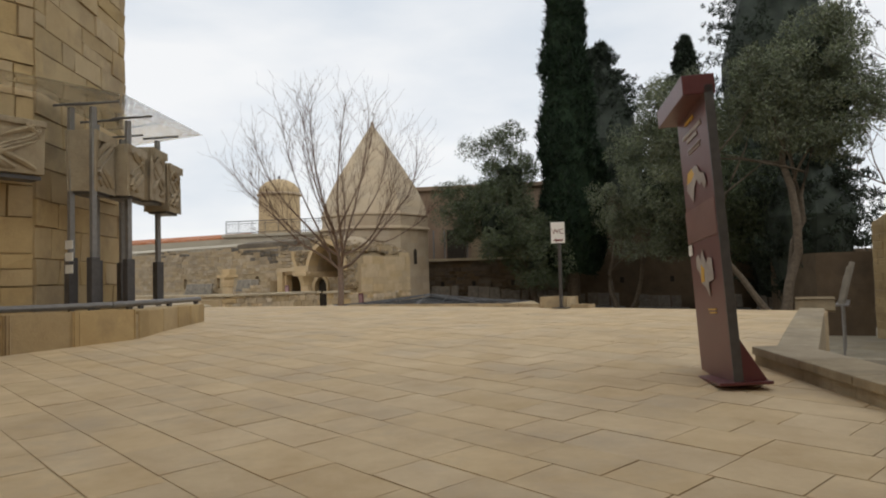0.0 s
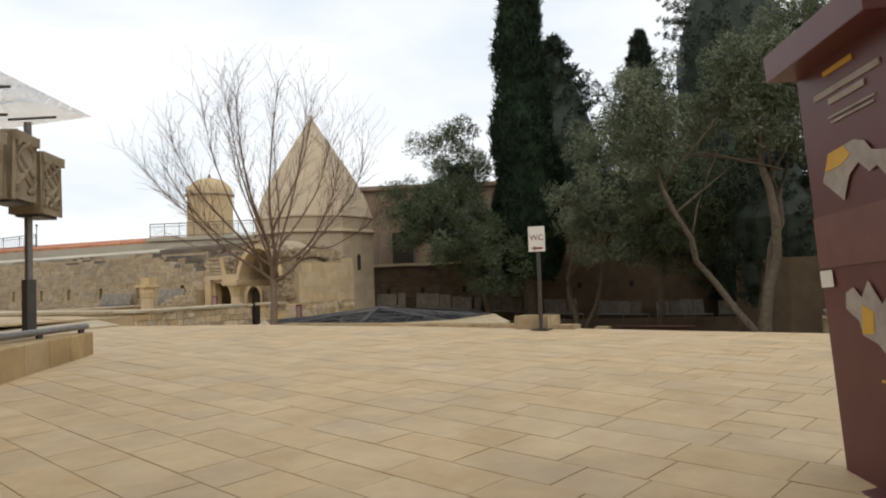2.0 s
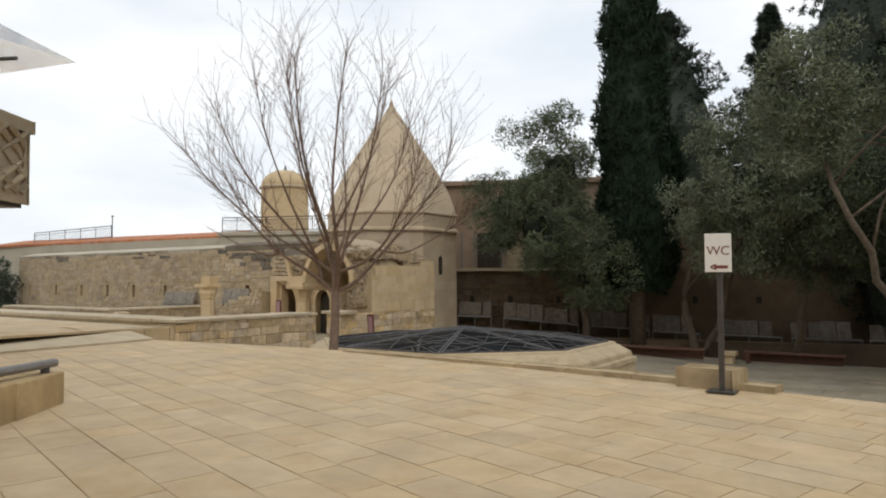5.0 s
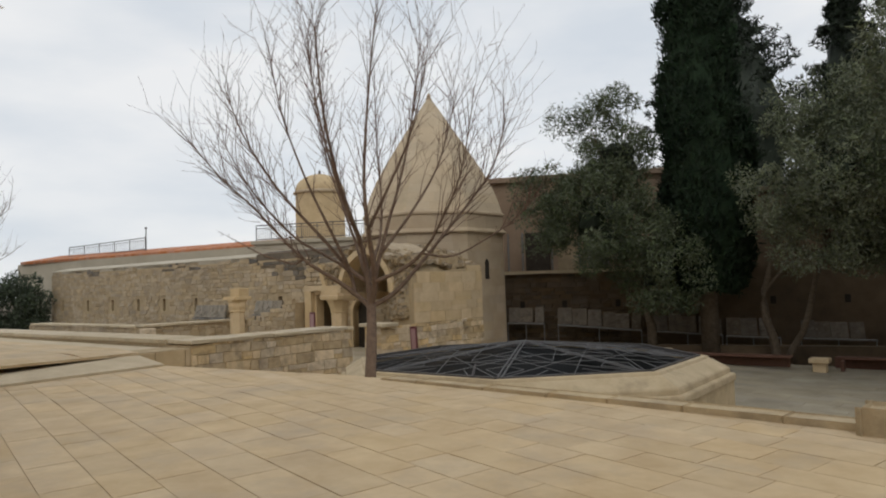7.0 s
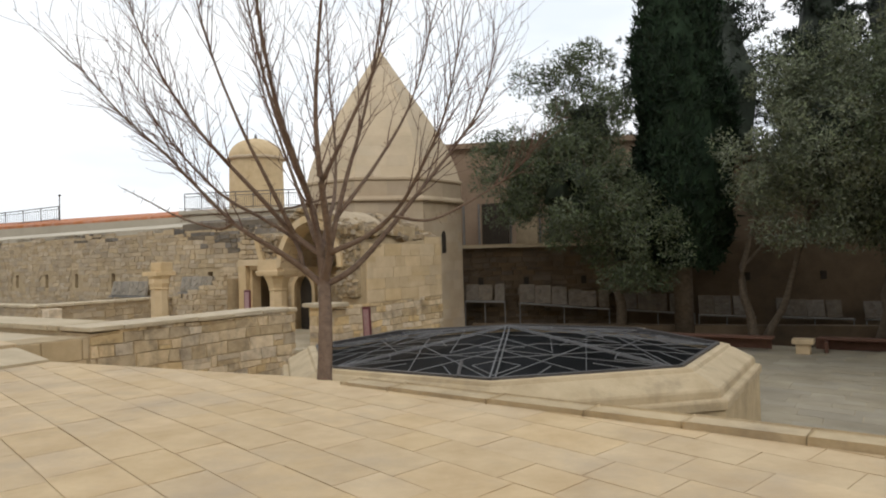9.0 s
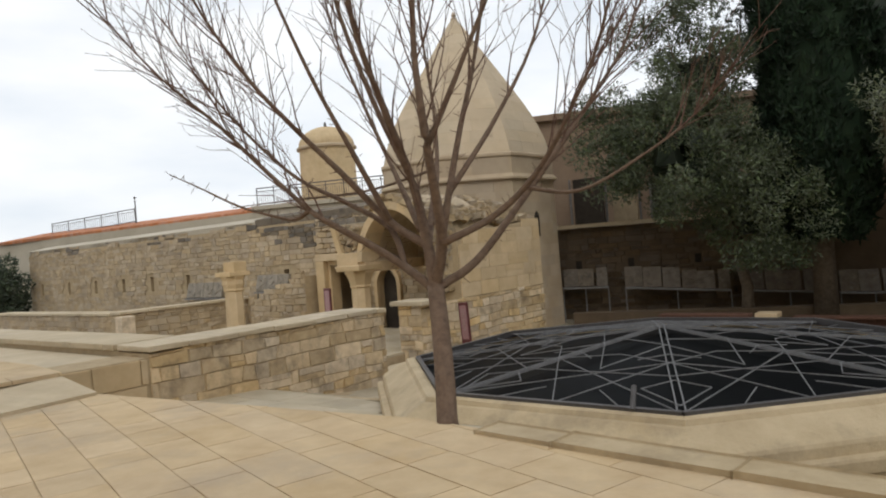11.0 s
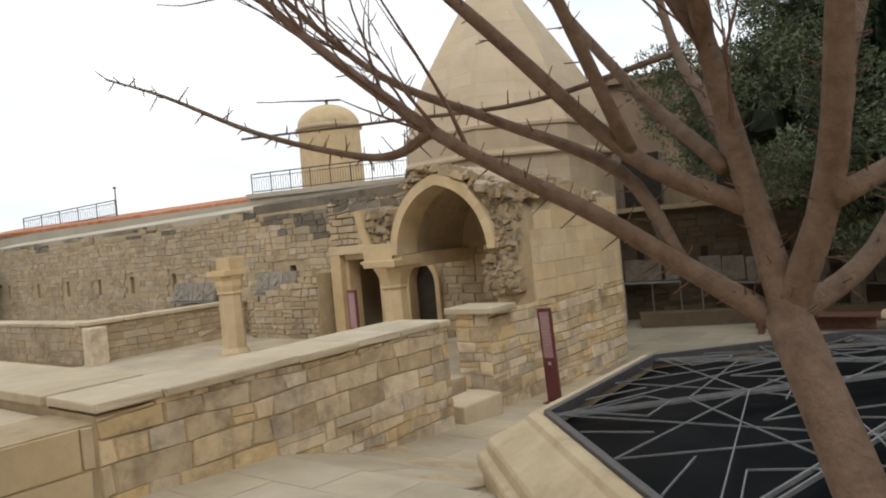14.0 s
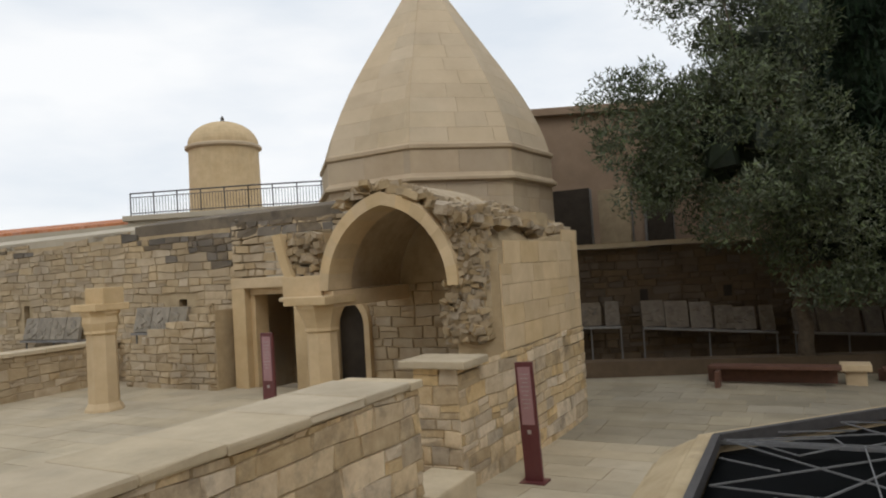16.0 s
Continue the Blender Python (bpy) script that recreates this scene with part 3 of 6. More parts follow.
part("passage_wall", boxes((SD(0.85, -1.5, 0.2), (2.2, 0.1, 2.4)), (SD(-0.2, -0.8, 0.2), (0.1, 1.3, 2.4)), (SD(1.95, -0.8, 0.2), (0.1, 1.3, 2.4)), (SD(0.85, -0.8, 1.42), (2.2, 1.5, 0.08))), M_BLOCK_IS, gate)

bay = thing("wall_bay", SD(4.5, 0, -0.85), "ruined vaulted bay of honey sandstone with broken rubble edge", "wall", kind="structure")


def arch_curve(a, rise_c, z0, c, n=14):
    """Pointed arch from left spring to right: (s, z) about centre c, half-width a."""
    k = rise_c * a
    R = a + k
    th = math.acos(k / R)
    left = [(c + k - R * math.cos(t), z0 + R * math.sin(t)) for t in [th * i / n for i in range(n + 1)]]
    return left + [(2 * c - s, z) for s, z in left[-2::-1]]


def arch_strip(inner, outer, d0, d1):
    """Solid ring between two arch curves, from depth d0 to d1."""
    bm = bmesh.new()
    vi0 = [bm.verts.new(SD(s, d0, z)) for s, z in inner]
    vo0 = [bm.verts.new(SD(s, d0, z)) for s, z in outer]
    vi1 = [bm.verts.new(SD(s, d1, z)) for s, z in inner]
    vo1 = [bm.verts.new(SD(s, d1, z)) for s, z in outer]
    for i in range(len(inner) - 1):
        bm.faces.new((vi0[i], vi0[i + 1], vo0[i + 1], vo0[i]))
        bm.faces.new((vi1[i], vo1[i], vo1[i + 1], vi1[i + 1]))
        bm.faces.new((vi0[i], vi1[i], vi1[i + 1], vi0[i + 1]))
        bm.faces.new((vo0[i], vo0[i + 1], vo1[i + 1], vo1[i]))
    for i in (0, -1):
        bm.faces.new((vi0[i], vo0[i], vo1[i], vi1[i]))
    bmesh.ops.recalc_face_normals(bm, faces=bm.faces)
    return bm


AC = 5.05
a_in = arch_curve(1.05, 0.2, 1.2, AC)
a_mid = arch_curve(1.16, 0.2, 1.2, AC)
a_out = arch_curve(1.22, 0.2, 1.2, AC)
# voussoirs of the front arch
N = len(a_in)
for i in range(0, N - 1, 2):
    bm = arch_strip(a_in[i:i + 3], a_out[i:i + 3], 2.42, 1.8)
    part("voussoir", bm, M_ASHLAR, bay)
part("vault", arch_strip(a_mid, arch_curve(1.36, 0.2, 1.2, AC), 1.82, 0.1), M_BLOCK_IS, bay, "plain vault behind the arch")
part("spring_beam", boxes((SD(3.86, 1.2, 1.06), (0.36, 2.3, 0.26))), M_ASHLAR, bay)
# back wall with small pointed doorway
DW = arch_curve(0.39, 0.35, 0.45, 2.66, 6)
bm = bmesh.new()
pts = [(1.86, -0.9), (DW[0][0], -0.9)] + DW + [(DW[-1][0], -0.9), (6.6, -0.9), (6.6, 2.3), (1.86, 2.55)]
f0 = bm.faces.new([bm.verts.new(SD(s, 0.02, z)) for s, z in pts])
r = bmesh.ops.extrude_face_region(bm, geom=[f0])
for v in [g for g in r["geom"] if isinstance(g, bmesh.types.BMVert)]:
    v.co = v.co + UX * 0.55
bmesh.ops.recalc_face_normals(bm, faces=bm.faces)
part("back_wall", bm, M_BEDDING, bay)
joined_stones("masonry", courses(SD(-0.35, 0.03), SD(3.7, 0.03), 1.5, 2.62, r3, (0.12, 0.2), (0.2, 0.5)), -UX, 0.035, M_BLOCK_IS, bay, r3, 0.018)
joined_stones("masonry", courses(SD(1.9, 0.03), SD(2.1, 0.03), -0.86, 1.5, r3, (0.16, 0.26), (0.2, 0.5)), -UX, 0.03, M_BLOCK_IS, bay, r3, 0.012)
joined_stones("masonry", courses(SD(2.12, 0.03), SD(3.2, 0.03), 1.12, 1.5, r3, (0.16, 0.2), (0.2, 0.5)), -UX, 0.03, M_BLOCK_IS, bay, r3, 0.012)


q3 = [q for q in courses(SD(3.12, 0.02), SD(6.1, 0.02), -0.86, 1.2, r3, (0.16, 0.26), (0.25, 0.55), gap=0.005)]
joined_stones("masonry", q3, -UX, 0.03, M_BLOCK_IS, bay, r3, 0.012)
part("doorway_surround", arch_strip([(DW[0][0], -0.9)] + DW + [(DW[-1][0], -0.9)], [(DW[0][0] - 0.12, -0.9)] + arch_curve(0.51, 0.35, 0.45, 2.66, 6) + [(DW[-1][0] + 0.12, -0.9)], 0.16, -0.1), M_ASHLAR, bay, "moulded pointed door surround")
# near-black panel close behind the surround paints in the doorway's shade
part("doorway_dark", boxes((SD(2.66, -0.16, 0.1), (0.9, 0.03, 1.96)), (SD(2.66, -1.6, 0.1), (1.4, 0.06, 2.2)), (SD(1.98, -1.07, 0.1), (0.06, 1.0, 2.2)), (SD(3.34, -1.07, 0.1), (0.06, 1.0, 2.2)), (SD(2.66, -1.07, 1.22), (1.42, 1.06, 0.06))), M_DARK, bay, "near-black panel and lining painted in for the unlit doorway")
# right wall of the bay and pier
PIER = [xy(6.16, 2.3), xy(6.71, 2.0), xy(6.71, -1.75), xy(6.16, -1.75)]
part("pier_core", prism(PIER, -2.35, lambda x, y: 1.66 - 0.085 * (sd_of(x, y)[1] - 2.2)), M_BEDDING, bay)
part("pier_foot", prism([xy(6.1, 3.5), xy(6.74, 3.5), xy(6.74, 1.9), xy(6.1, 1.9)], -2.35, 0.12), M_BEDDING, bay)
part("pier_cap", boxes((SD(6.42, 3.25, 0.25), (0.95, 0.72, 0.1)), bev=0.02), M_COPING, bay)
r4 = random.Random(21)
qa = list(courses(SD(6.73, 3.5), SD(6.73, -1.75), -1.62, 0.2, r4, (0.13, 0.25), (0.2, 0.6), gap=0.005))
single_stones("stone_block", qa, VX, 0.02, M_BLOCK, bay, r4, 0.012, 0.014)
qb = [q for q in courses(SD(6.71, 1.95), SD(6.71, -1.75), 0.21, lambda r: 1.72 + 0.08 * r, r4, (0.26, 0.36), (0.35, 0.8), gap=0.0015, jitter=0.002, wave=0.0)]
single_stones("dressed_block", qb, VX, 0.02, M_ASHLAR, bay, r4, 0.005, 0.0035)
qc = list(courses(SD(6.1, 3.5), SD(6.75, 3.5), -1.62, 0.2, r4, (0.15, 0.25), (0.2, 0.45), gap=0.005))
single_stones("stone_block", qc, -UX, 0.02, M_BLOCK, bay, r4, 0.012, 0.012)
qd = list(courses(SD(6.16, 0.05), SD(6.16, 2.2), -0.86, 1.25, r4, (0.16, 0.26), (0.25, 0.5), gap=0.005))
joined_stones("masonry", qd, -VX, 0.03, M_BLOCK_IS, bay, r4, 0.012)
part("threshold_step", boxes((SD(6.72, 4.2, -1.22), (0.6, 1.0, 0.5)), bev=0.03), M_COPING, bay)


def rock(rr, c, size):
    """Irregular angular broken stone."""
    m = Euler((rr.uniform(-0.35, 0.35), rr.uniform(-0.3, 0.3), rr.uniform(0, 6))).to_matrix()
    vs = []
    for x, y, z in ((-1, -1, -1), (1, -1, -1), (1, 1, -1), (-1, 1, -1), (-1, -1, 1), (1, -1, 1), (1, 1, 1), (-1, 1, 1)):
        k = rr.uniform(0.6, 1.05)
        p = Vector((x * size[0] * k * rr.uniform(0.75, 1), y * size[1] * k * rr.uniform(0.75, 1), z * size[2] * rr.uniform(0.7, 1.1)))
        vs.append(Vector(c) + m @ p)
    return vs, [(3, 2, 1, 0), (4, 5, 6, 7), (0, 1, 5, 4), (1, 2, 6, 5), (2, 3, 7, 6), (3, 0, 4, 7)]


def rubble_top(s, d):
    """Height of the broken fill over the vault and pier."""
    return 2.82 - 0.44 * max(s - 5.0, 0) - 0.6 * max(4.7 - s, 0) - 0.02 * (2.3 - d)


r5 = random.Random(31)
vs, fs = [], []
for i in range(560):
    s, dd = r5.uniform(4.3, 6.55), r5.uniform(-1.7, 2.38)
    z = rubble_top(s, dd) - r5.uniform(0.02, 0.1)
    k = len(vs)
    v, f = rock(r5, SD(s, dd, z), (r5.uniform(0.09, 0.2), r5.uniform(0.07, 0.15), r5.uniform(0.04, 0.08)))
    vs += v
    fs += [tuple(q + k for q in g) for g in f]
for i in range(620):
    s = r5.uniform(5.98, 6.56)
    zt = min(2.4 - 0.6 * (s - 5.95), 2.3)
    z = r5.uniform(0.4, zt)
    if z > 1.25 and s < 6.05 + 0.35 * max(0, 1.75 - z):
        s = r5.uniform(6.3, 6.56)
    k = len(vs)
    v, f = rock(r5, SD(s, 2.28 + r5.uniform(-0.14, 0.02) - 0.4 * max(0, z - 1.2) * (s - 6), z), (r5.uniform(0.06, 0.14), r5.uniform(0.06, 0.12), r5.uniform(0.03, 0.065)))
    vs += v
    fs += [tuple(q + k for q in g) for g in f]
for i in range(110):
    s, z = r5.uniform(3.0, 3.75), r5.uniform(1.32, 2.12)
    if s < 3.25 - 0.25 * (z - 1.3):
        continue
    k = len(vs)
    v, f = rock(r5, SD(s, 2.2 + r5.uniform(-0.15, 0.06), z), (r5.uniform(0.06, 0.13), 0.1, r5.uniform(0.04, 0.07)))
    vs += v
    fs += [tuple(q + k for q in g) for g in f]
part("broken_rubble", (vs, fs), M_RUBBLE, bay, "jagged broken rubble core")["kind"] = "stuff"
bm = bmesh.new()
pts = [(6.16, 0.4), (6.6, 0.4), (6.62, 1.6), (6.3, 2.05), (5.7, 2.38), (5.0, 2.68), (4.4, 2.45)]
fpts = pts + [(s, z + 0.01) for s, z in a_out if s >= 4.4 and z > 1.25]
f0 = bm.faces.new([bm.verts.new(SD(s, 2.26, z)) for s, z in fpts])
r = bmesh.ops.extrude_face_region(bm, geom=[f0])
for v in [g for g in r["geom"] if isinstance(g, bmesh.types.BMVert)]:
    v.co = v.co + UX * 3.95
bmesh.ops.recalc_face_normals(bm, faces=bm.faces)
part("rubble_core", bm, M_BEDDING, bay)
part("stub_fill", boxes((SD(3.42, 1.9, 1.7), (0.7, 0.5, 0.85))), M_BEDDING, bay)
arc = [(2.95 + 0.32 * t, 2.14 - 0.86 * t - 0.1 * math.sin(math.pi * t)) for t in [i / 8 for i in range(9)]]
part("arch_stub", arch_strip([(s - 0.1, z) for s, z in arc], [(s + 0.06, z + 0.02) for s, z in arc], 2.36, 1.7), M_ASHLAR, bay, "springing stub of a fallen arch")


def pillar(name, base, h, label, sq=0.5, slab=1.6):
    """Octagonal stone pillar with splayed capital and square block."""
    p = thing(name, base, label, "pillar")
    c = (base[0], base[1], base[2])
    turn = math.atan2(VX.y, VX.x) + math.pi / 8
    part("shaft", lathe(c, [(sq * 0.66, 0), (sq * 0.62, 0.1), (sq * 0.5, 0.2), (sq * 0.48, h - 0.55), (sq * 0.48, h - 0.5)], 8, turn), M_ASHLAR, p)
    part("capital", lathe(c, [(sq * 0.48, h - 0.5), (sq * 0.55, h - 0.47), (sq * 0.52, h - 0.42), (sq * 0.6, h - 0.28), (sq * slab * 0.44, h - 0.16), (sq * slab * 0.49, h - 0.1), (sq * slab * 0.49, h - 0.05)], 8, turn), M_ASHLAR, p)
    part("abacus", boxes(((c[0], c[1], c[2] + h + 0.01), (sq * slab, sq * slab, 0.13)), bev=0.015), M_ASHLAR, p)
    return p


P1 = SD(3.66, 2.2, -0.86)
pillar("portal_pillar", P1, 1.9, "octagonal cream stone pillar with flared capital carrying the arch", sq=0.52)
part("impost", boxes((SD(3.46, 2.18, 1.27), (0.78, 0.46, 0.36)), bev=0.015), M_ASHLAR, bay)
part("impost_moulding", boxes((SD(3.5, 2.2, 1.09), (0.92, 0.56, 0.07)), bev=0.02), M_ASHLAR, bay)
P2 = SD(-1.1, 2.7, -0.86)
pc = pillar("free_column", P2, 1.95, "freestanding cream stone column with flared capital on the patio", sq=0.55, slab=1.3)
part("top_block", boxes((SD(-1.02, 2.66, 1.3), (0.52, 0.44, 0.32)), bev=0.02), M_ASHLAR, pc)

# ---- mausoleum ----
maus = thing("mausoleum", (-8.4, 37.3, -1.5), "octagonal stone mausoleum with tall smooth pyramidal roof", "mausoleum")
MC, MT = (-8.4, 37.3, 0.0), radians(-95)
part("drum", lathe(MC, [(3.15, -1.8), (3.11, 3.42)], 8, MT), M_DRUM, maus)
r8 = random.Random(61)
vs, fs = [], []


def skin(p0, p1, q1, q0, n_course, n_len, depth):
    """Thin dressed blocks laid over a sloping face given by its four corners."""
    nrm = (p1 - p0).cross(q0 - p0).normalized()
    for i in range(n_course):
        t0, t1 = i / n_course, (i + 1) / n_course
        cuts, x = [0.0], 0.0
        width = (p1 - p0).lerp(q1 - q0, t0).length
        while x < 1:
            x += r8.uniform(0.7, 1.3) * n_len / max(width, 0.2)
            cuts.append(min(x, 1.0))
        for x0, x1 in zip(cuts, cuts[1:]):
            if x1 - x0 < 0.03:
                continue
            at = lambda x, t: p0.lerp(p1, x).lerp(q0.lerp(q1, x), t)
            c = [at(x0, t0), at(x1, t0), at(x1, t1), at(x0, t1)]
            m = sum(c, Vector()) / 4
            c = [p + (m - p).normalized() * 0.0012 for p in c]
            k = len(vs)
            v, f = stone_geo(c, nrm, depth, r8, 0.0008, 0.0022)
            vs.extend(v)
            fs.extend([tuple(g + k for g in h) for h in f])


def ring_pt(r, z, k):
    return Vector((MC[0] + r * math.cos(MT + k * math.tau / 8), MC[1] + r * math.sin(MT + k * math.tau / 8), z))


for k in range(8):
    skin(ring_pt(3.15, -1.6, k), ring_pt(3.15, -1.6, k + 1), ring_pt(3.11, 3.4, k + 1), ring_pt(3.11, 3.4, k), 14, 0.75, 0.015)
    skin(ring_pt(3.13, 3.62, k), ring_pt(3.13, 3.62, k + 1), ring_pt(3.13, 4.14, k + 1), ring_pt(3.13, 4.14, k), 1, 1.0, 0.012)
part("ashlar_facing", (vs, fs), M_DRUM, maus)["kind"] = "stuff"
part("lower_moulding", lathe(MC, [(3.13, 3.4), (3.26, 3.44), (3.26, 3.5), (3.2, 3.55), (3.14, 3.62)], 8, MT), M_DRUM, maus)
part("upper_band", lathe(MC, [(3.13, 3.6), (3.13, 4.14), (3.2, 4.18), (3.2, 4.26), (3.1, 4.32)], 8, MT), M_DRUM, maus)
prof = [(3.1 * (1 - t) ** 0.9 * (1 + 0.16 * math.sin(math.pi * t) * (1 - t)), 4.3 + 5.3 * t) for t in [i / 14 for i in range(14)]]
part("roof", lathe(MC, prof + [(0.09, 9.5), (0.0, 9.58)], 8, MT), M_CONE, maus, "smooth pale pyramidal stone roof")
vs, fs = [], []
for k in range(8):
    for (ra, za), (rb, zb) in zip(prof, prof[1:] + [(0.09, 9.5)]):
        skin(ring_pt(ra, za, k), ring_pt(ra, za, k + 1), ring_pt(rb, zb, k + 1), ring_pt(rb, zb, k), 1, 0.95, 0.012)
part("roof_facing", (vs, fs), M_CONE, maus)["kind"] = "stuff"
part("finial", lathe((MC[0], MC[1], 9.45), [(0.11, 0), (0.13, 0.08), (0.06, 0.13), (0.1, 0.2), (0.02, 0.34), (0, 0.36)], 12), M_DRUM, maus)
wn = radians(-95 + 67.5)
wc = Vector((MC[0] + 2.9 * math.cos(wn), MC[1] + 2.9 * math.sin(wn), 1.9))
tn = Vector((-math.sin(wn), math.cos(wn), 0))
nn = Vector((math.cos(wn), math.sin(wn), 0))
# near-black plate on the drum face, painted as the slit's unlit depth
part("slit_window", box(box(bmesh.new(), wc, (0.24, 0.05, 0.7), tn, nn), wc + UP * 0.38, (0.14, 0.05, 0.14), (tn + UP).normalized(), nn, (UP - tn).normalized()), M_DARK, maus, "narrow dark slit window")

# ---- octagonal light well with steel grille ----
GC, GT = Vector((-2.75, 22.45, 0)), radians(-90.5)
well = thing("light_well", (GC.x, GC.y, -1.5), "octagonal sandstone kerb sloping outward round a sunken light well", "light well")
OCT = [Vector((math.cos(GT + k * math.tau / 8), math.sin(GT + k * math.tau / 8), 0)) for k in range(8)]


def ring_block(k, r0, r1, zi, zo, zb, mid=None, step=False):
    """One kerb stone run of an octagon side, between two radii, top sloping from zi to zo."""
    bm = bmesh.new()
    a, b = OCT[k], OCT[(k + 1) % 8]
    prof = [(r0, zb), (r0, zi), (r0 + 0.06, zi + 0.012), (r0 + 0.13, zi), (r0 + 0.16, zi - 0.045), (r0 + 0.2, zi - 0.055)] + ([mid] if mid else []) + [(r1 - 0.02, zo + 0.01), (r1, zo - 0.02)] + ([(r1 + 0.012, zo - 0.1), (r1 + 0.09, zo - 0.11), (r1 + 0.105, zo - 0.135), (r1 + 0.105, zb)] if step else [(r1, zb)])
    va = [bm.verts.new(GC + a * r + UP * z) for r, z in prof]
    vb = [bm.verts.new(GC + b * r + UP * z) for r, z in prof]
    for i in range(len(prof) - 1):
        bm.faces.new((va[i], va[i + 1], vb[i + 1], vb[i]))
    bm.faces.new(va[::-1])
    bm.faces.new(vb)
    bmesh.ops.recalc_face_normals(bm, faces=bm.faces)
    return bm


for k in range(8):
    part("kerb_run", ring_block(k, 3.42, 3.93, -0.15, -0.37, -0.6, step=True), M_KERB, well)
    part("kerb_wall", ring_block(k, 3.5, 4.0, -0.6, -0.6, -2.3), M_KERB, well)
cover = thing("steel_grille_cover", (GC.x, GC.y, -0.2), "dark steel lattice of crossing bars over smoked glass", "grille")
APEX = Vector((GC.x, GC.y, 0.17))
bm = bmesh.new()
va = bm.verts.new(APEX - UP * 0.1)
vo = [bm.verts.new(GC + o * 3.36 + UP * -0.28) for o in OCT]
for k in range(8):
    bm.faces.new((va, vo[k], vo[(k + 1) % 8]))
part("smoked_glass", bm, M_GLASSDARK, cover)
for k in range(8):
    a, b = GC + OCT[k] * 3.38 + UP * -0.17, GC + OCT[(k + 1) % 8] * 3.38 + UP * -0.17
    t = (b - a).normalized()
    part("rim_bar", box(bmesh.new(), (a + b) / 2, ((b - a).length, 0.06, 0.1), t, UP.cross(t), UP), M_STEEL, cover)
    e = GC + OCT[k] * 3.36 + UP * -0.18
    rd = (e - APEX).normalized()
    rs = UP.cross(rd).normalized()
    for o in (-0.035, 0.035):
        part("rib", box(bmesh.new(), (APEX + e) / 2 + rs * o, ((e - APEX).length, 0.013, 0.03), rd, rs, UP), M_GRILLE, cover)
    # criss-cross bars inside each sector
    e2 = GC + OCT[(k + 1) % 8] * 3.36 + UP * -0.18
    def on(f, g):
        """Point in the sector: f out from the point, g across."""
        return APEX + (e - APEX) * (f * (1 - g)) + (e2 - APEX) * (f * g) + UP * 0.01
    net = [((0.98, 0.5), (0.52, 0.0)), ((0.98, 0.5), (0.52, 1.0)), ((0.98, 0.0), (0.52, 1.0)), ((0.98, 1.0), (0.52, 0.0)), ((0.66, 0.0), (0.66, 1.0)),
           ((0.7, 0.0), (0.8, 0.17)), ((0.8, 0.17), (0.92, 0.0)), ((0.7, 1.0), (0.8, 0.83)), ((0.8, 0.83), (0.92, 1.0)), ((0.62, 0.5), (0.3, 0.0)), ((0.62, 0.5), (0.3, 1.0)),
           ((0.52, 0.0), (0.44, 0.5)), ((0.44, 0.5), (0.52, 1.0)), ((0.42, 0.0), (0.5, 0.28)), ((0.42, 1.0), (0.5, 0.72)), ((0.22, 0.0), (0.3, 1.0)), ((0.98, 0.22), (0.84, 0.36)), ((0.98, 0.78), (0.84, 0.64))]
    for p, q in net:
        p3, q3_ = on(*p), on(*q)
        part("lattice_bar", box(bmesh.new(), (p3 + q3_) / 2, ((q3_ - p3).length, 0.009, 0.012), (q3_ - p3).normalized(), UP.cross(q3_ - p3).normalized(), UP), M_GRILLE, cover)
part("hinge_strut", bar(GC + OCT[0] * 3.5 + VX * -0.45 + UP * -0.12, GC + OCT[0] * 3.3 + VX * -0.42 + UP * 0.05, 0.025), M_STEEL, cover)

# ---- kerb at the plaza edge ----
kerb = thing("kerb", (-1, 16.5, -0.1), "pale stone kerb along the plaza edge", "kerb", kind="structure")
ka, kb = Vector((2.2, 14.62, 0)), Vector((-4.3, 18.25, 0))
kt = (kb - ka).normalized()
kn = UP.cross(kt)
run = 0.0
while run < (kb - ka).length:
    ln = min(rng.uniform(0.8, 1.3), (kb - ka).length - run)
    c = ka + kt * (run + ln / 2)
    top = 0.055 - 0.045 * (run / 7.4)
    part("kerb_stone", box(bmesh.new(), (c.x, c.y, top / 2 - 0.3 + z_plaza(c.x, c.y)), (ln - 0.01, 0.3, top + 0.6), kt, kn, UP, bev=0.02), M_KERB, kerb)
    run += ln
part("end_block", box(bmesh.new(), (1.5, 14.92, -0.02), (0.66, 0.4, 0.32), kt, kn, UP, bev=0.05), M_KERB, kerb)

# ---- WC sign ----
wc_sign = thing("wc_sign", (1.54, 14.5, -0.06), "white WC sign with arrow on a black post", "sign")
part("post", boxes(((1.54, 14.5, 0.86), (0.06, 0.06, 1.84)), bev=0.006), M_STEEL, wc_sign)
part("base_plate", boxes(((1.54, 14.5, -0.045), (0.32, 0.26, 0.015))), M_STEEL, wc_sign)
SX, SY = Vector((1, -0.07, 0)).normalized(), Vector((0.07, 1, 0)).normalized()
SC = Vector((1.515, 14.45, 1.6))
part("panel", box(bmesh.new(), SC, (0.3, 0.02, 0.46), SX, SY, UP, bev=0.004), M_WHITE, wc_sign)


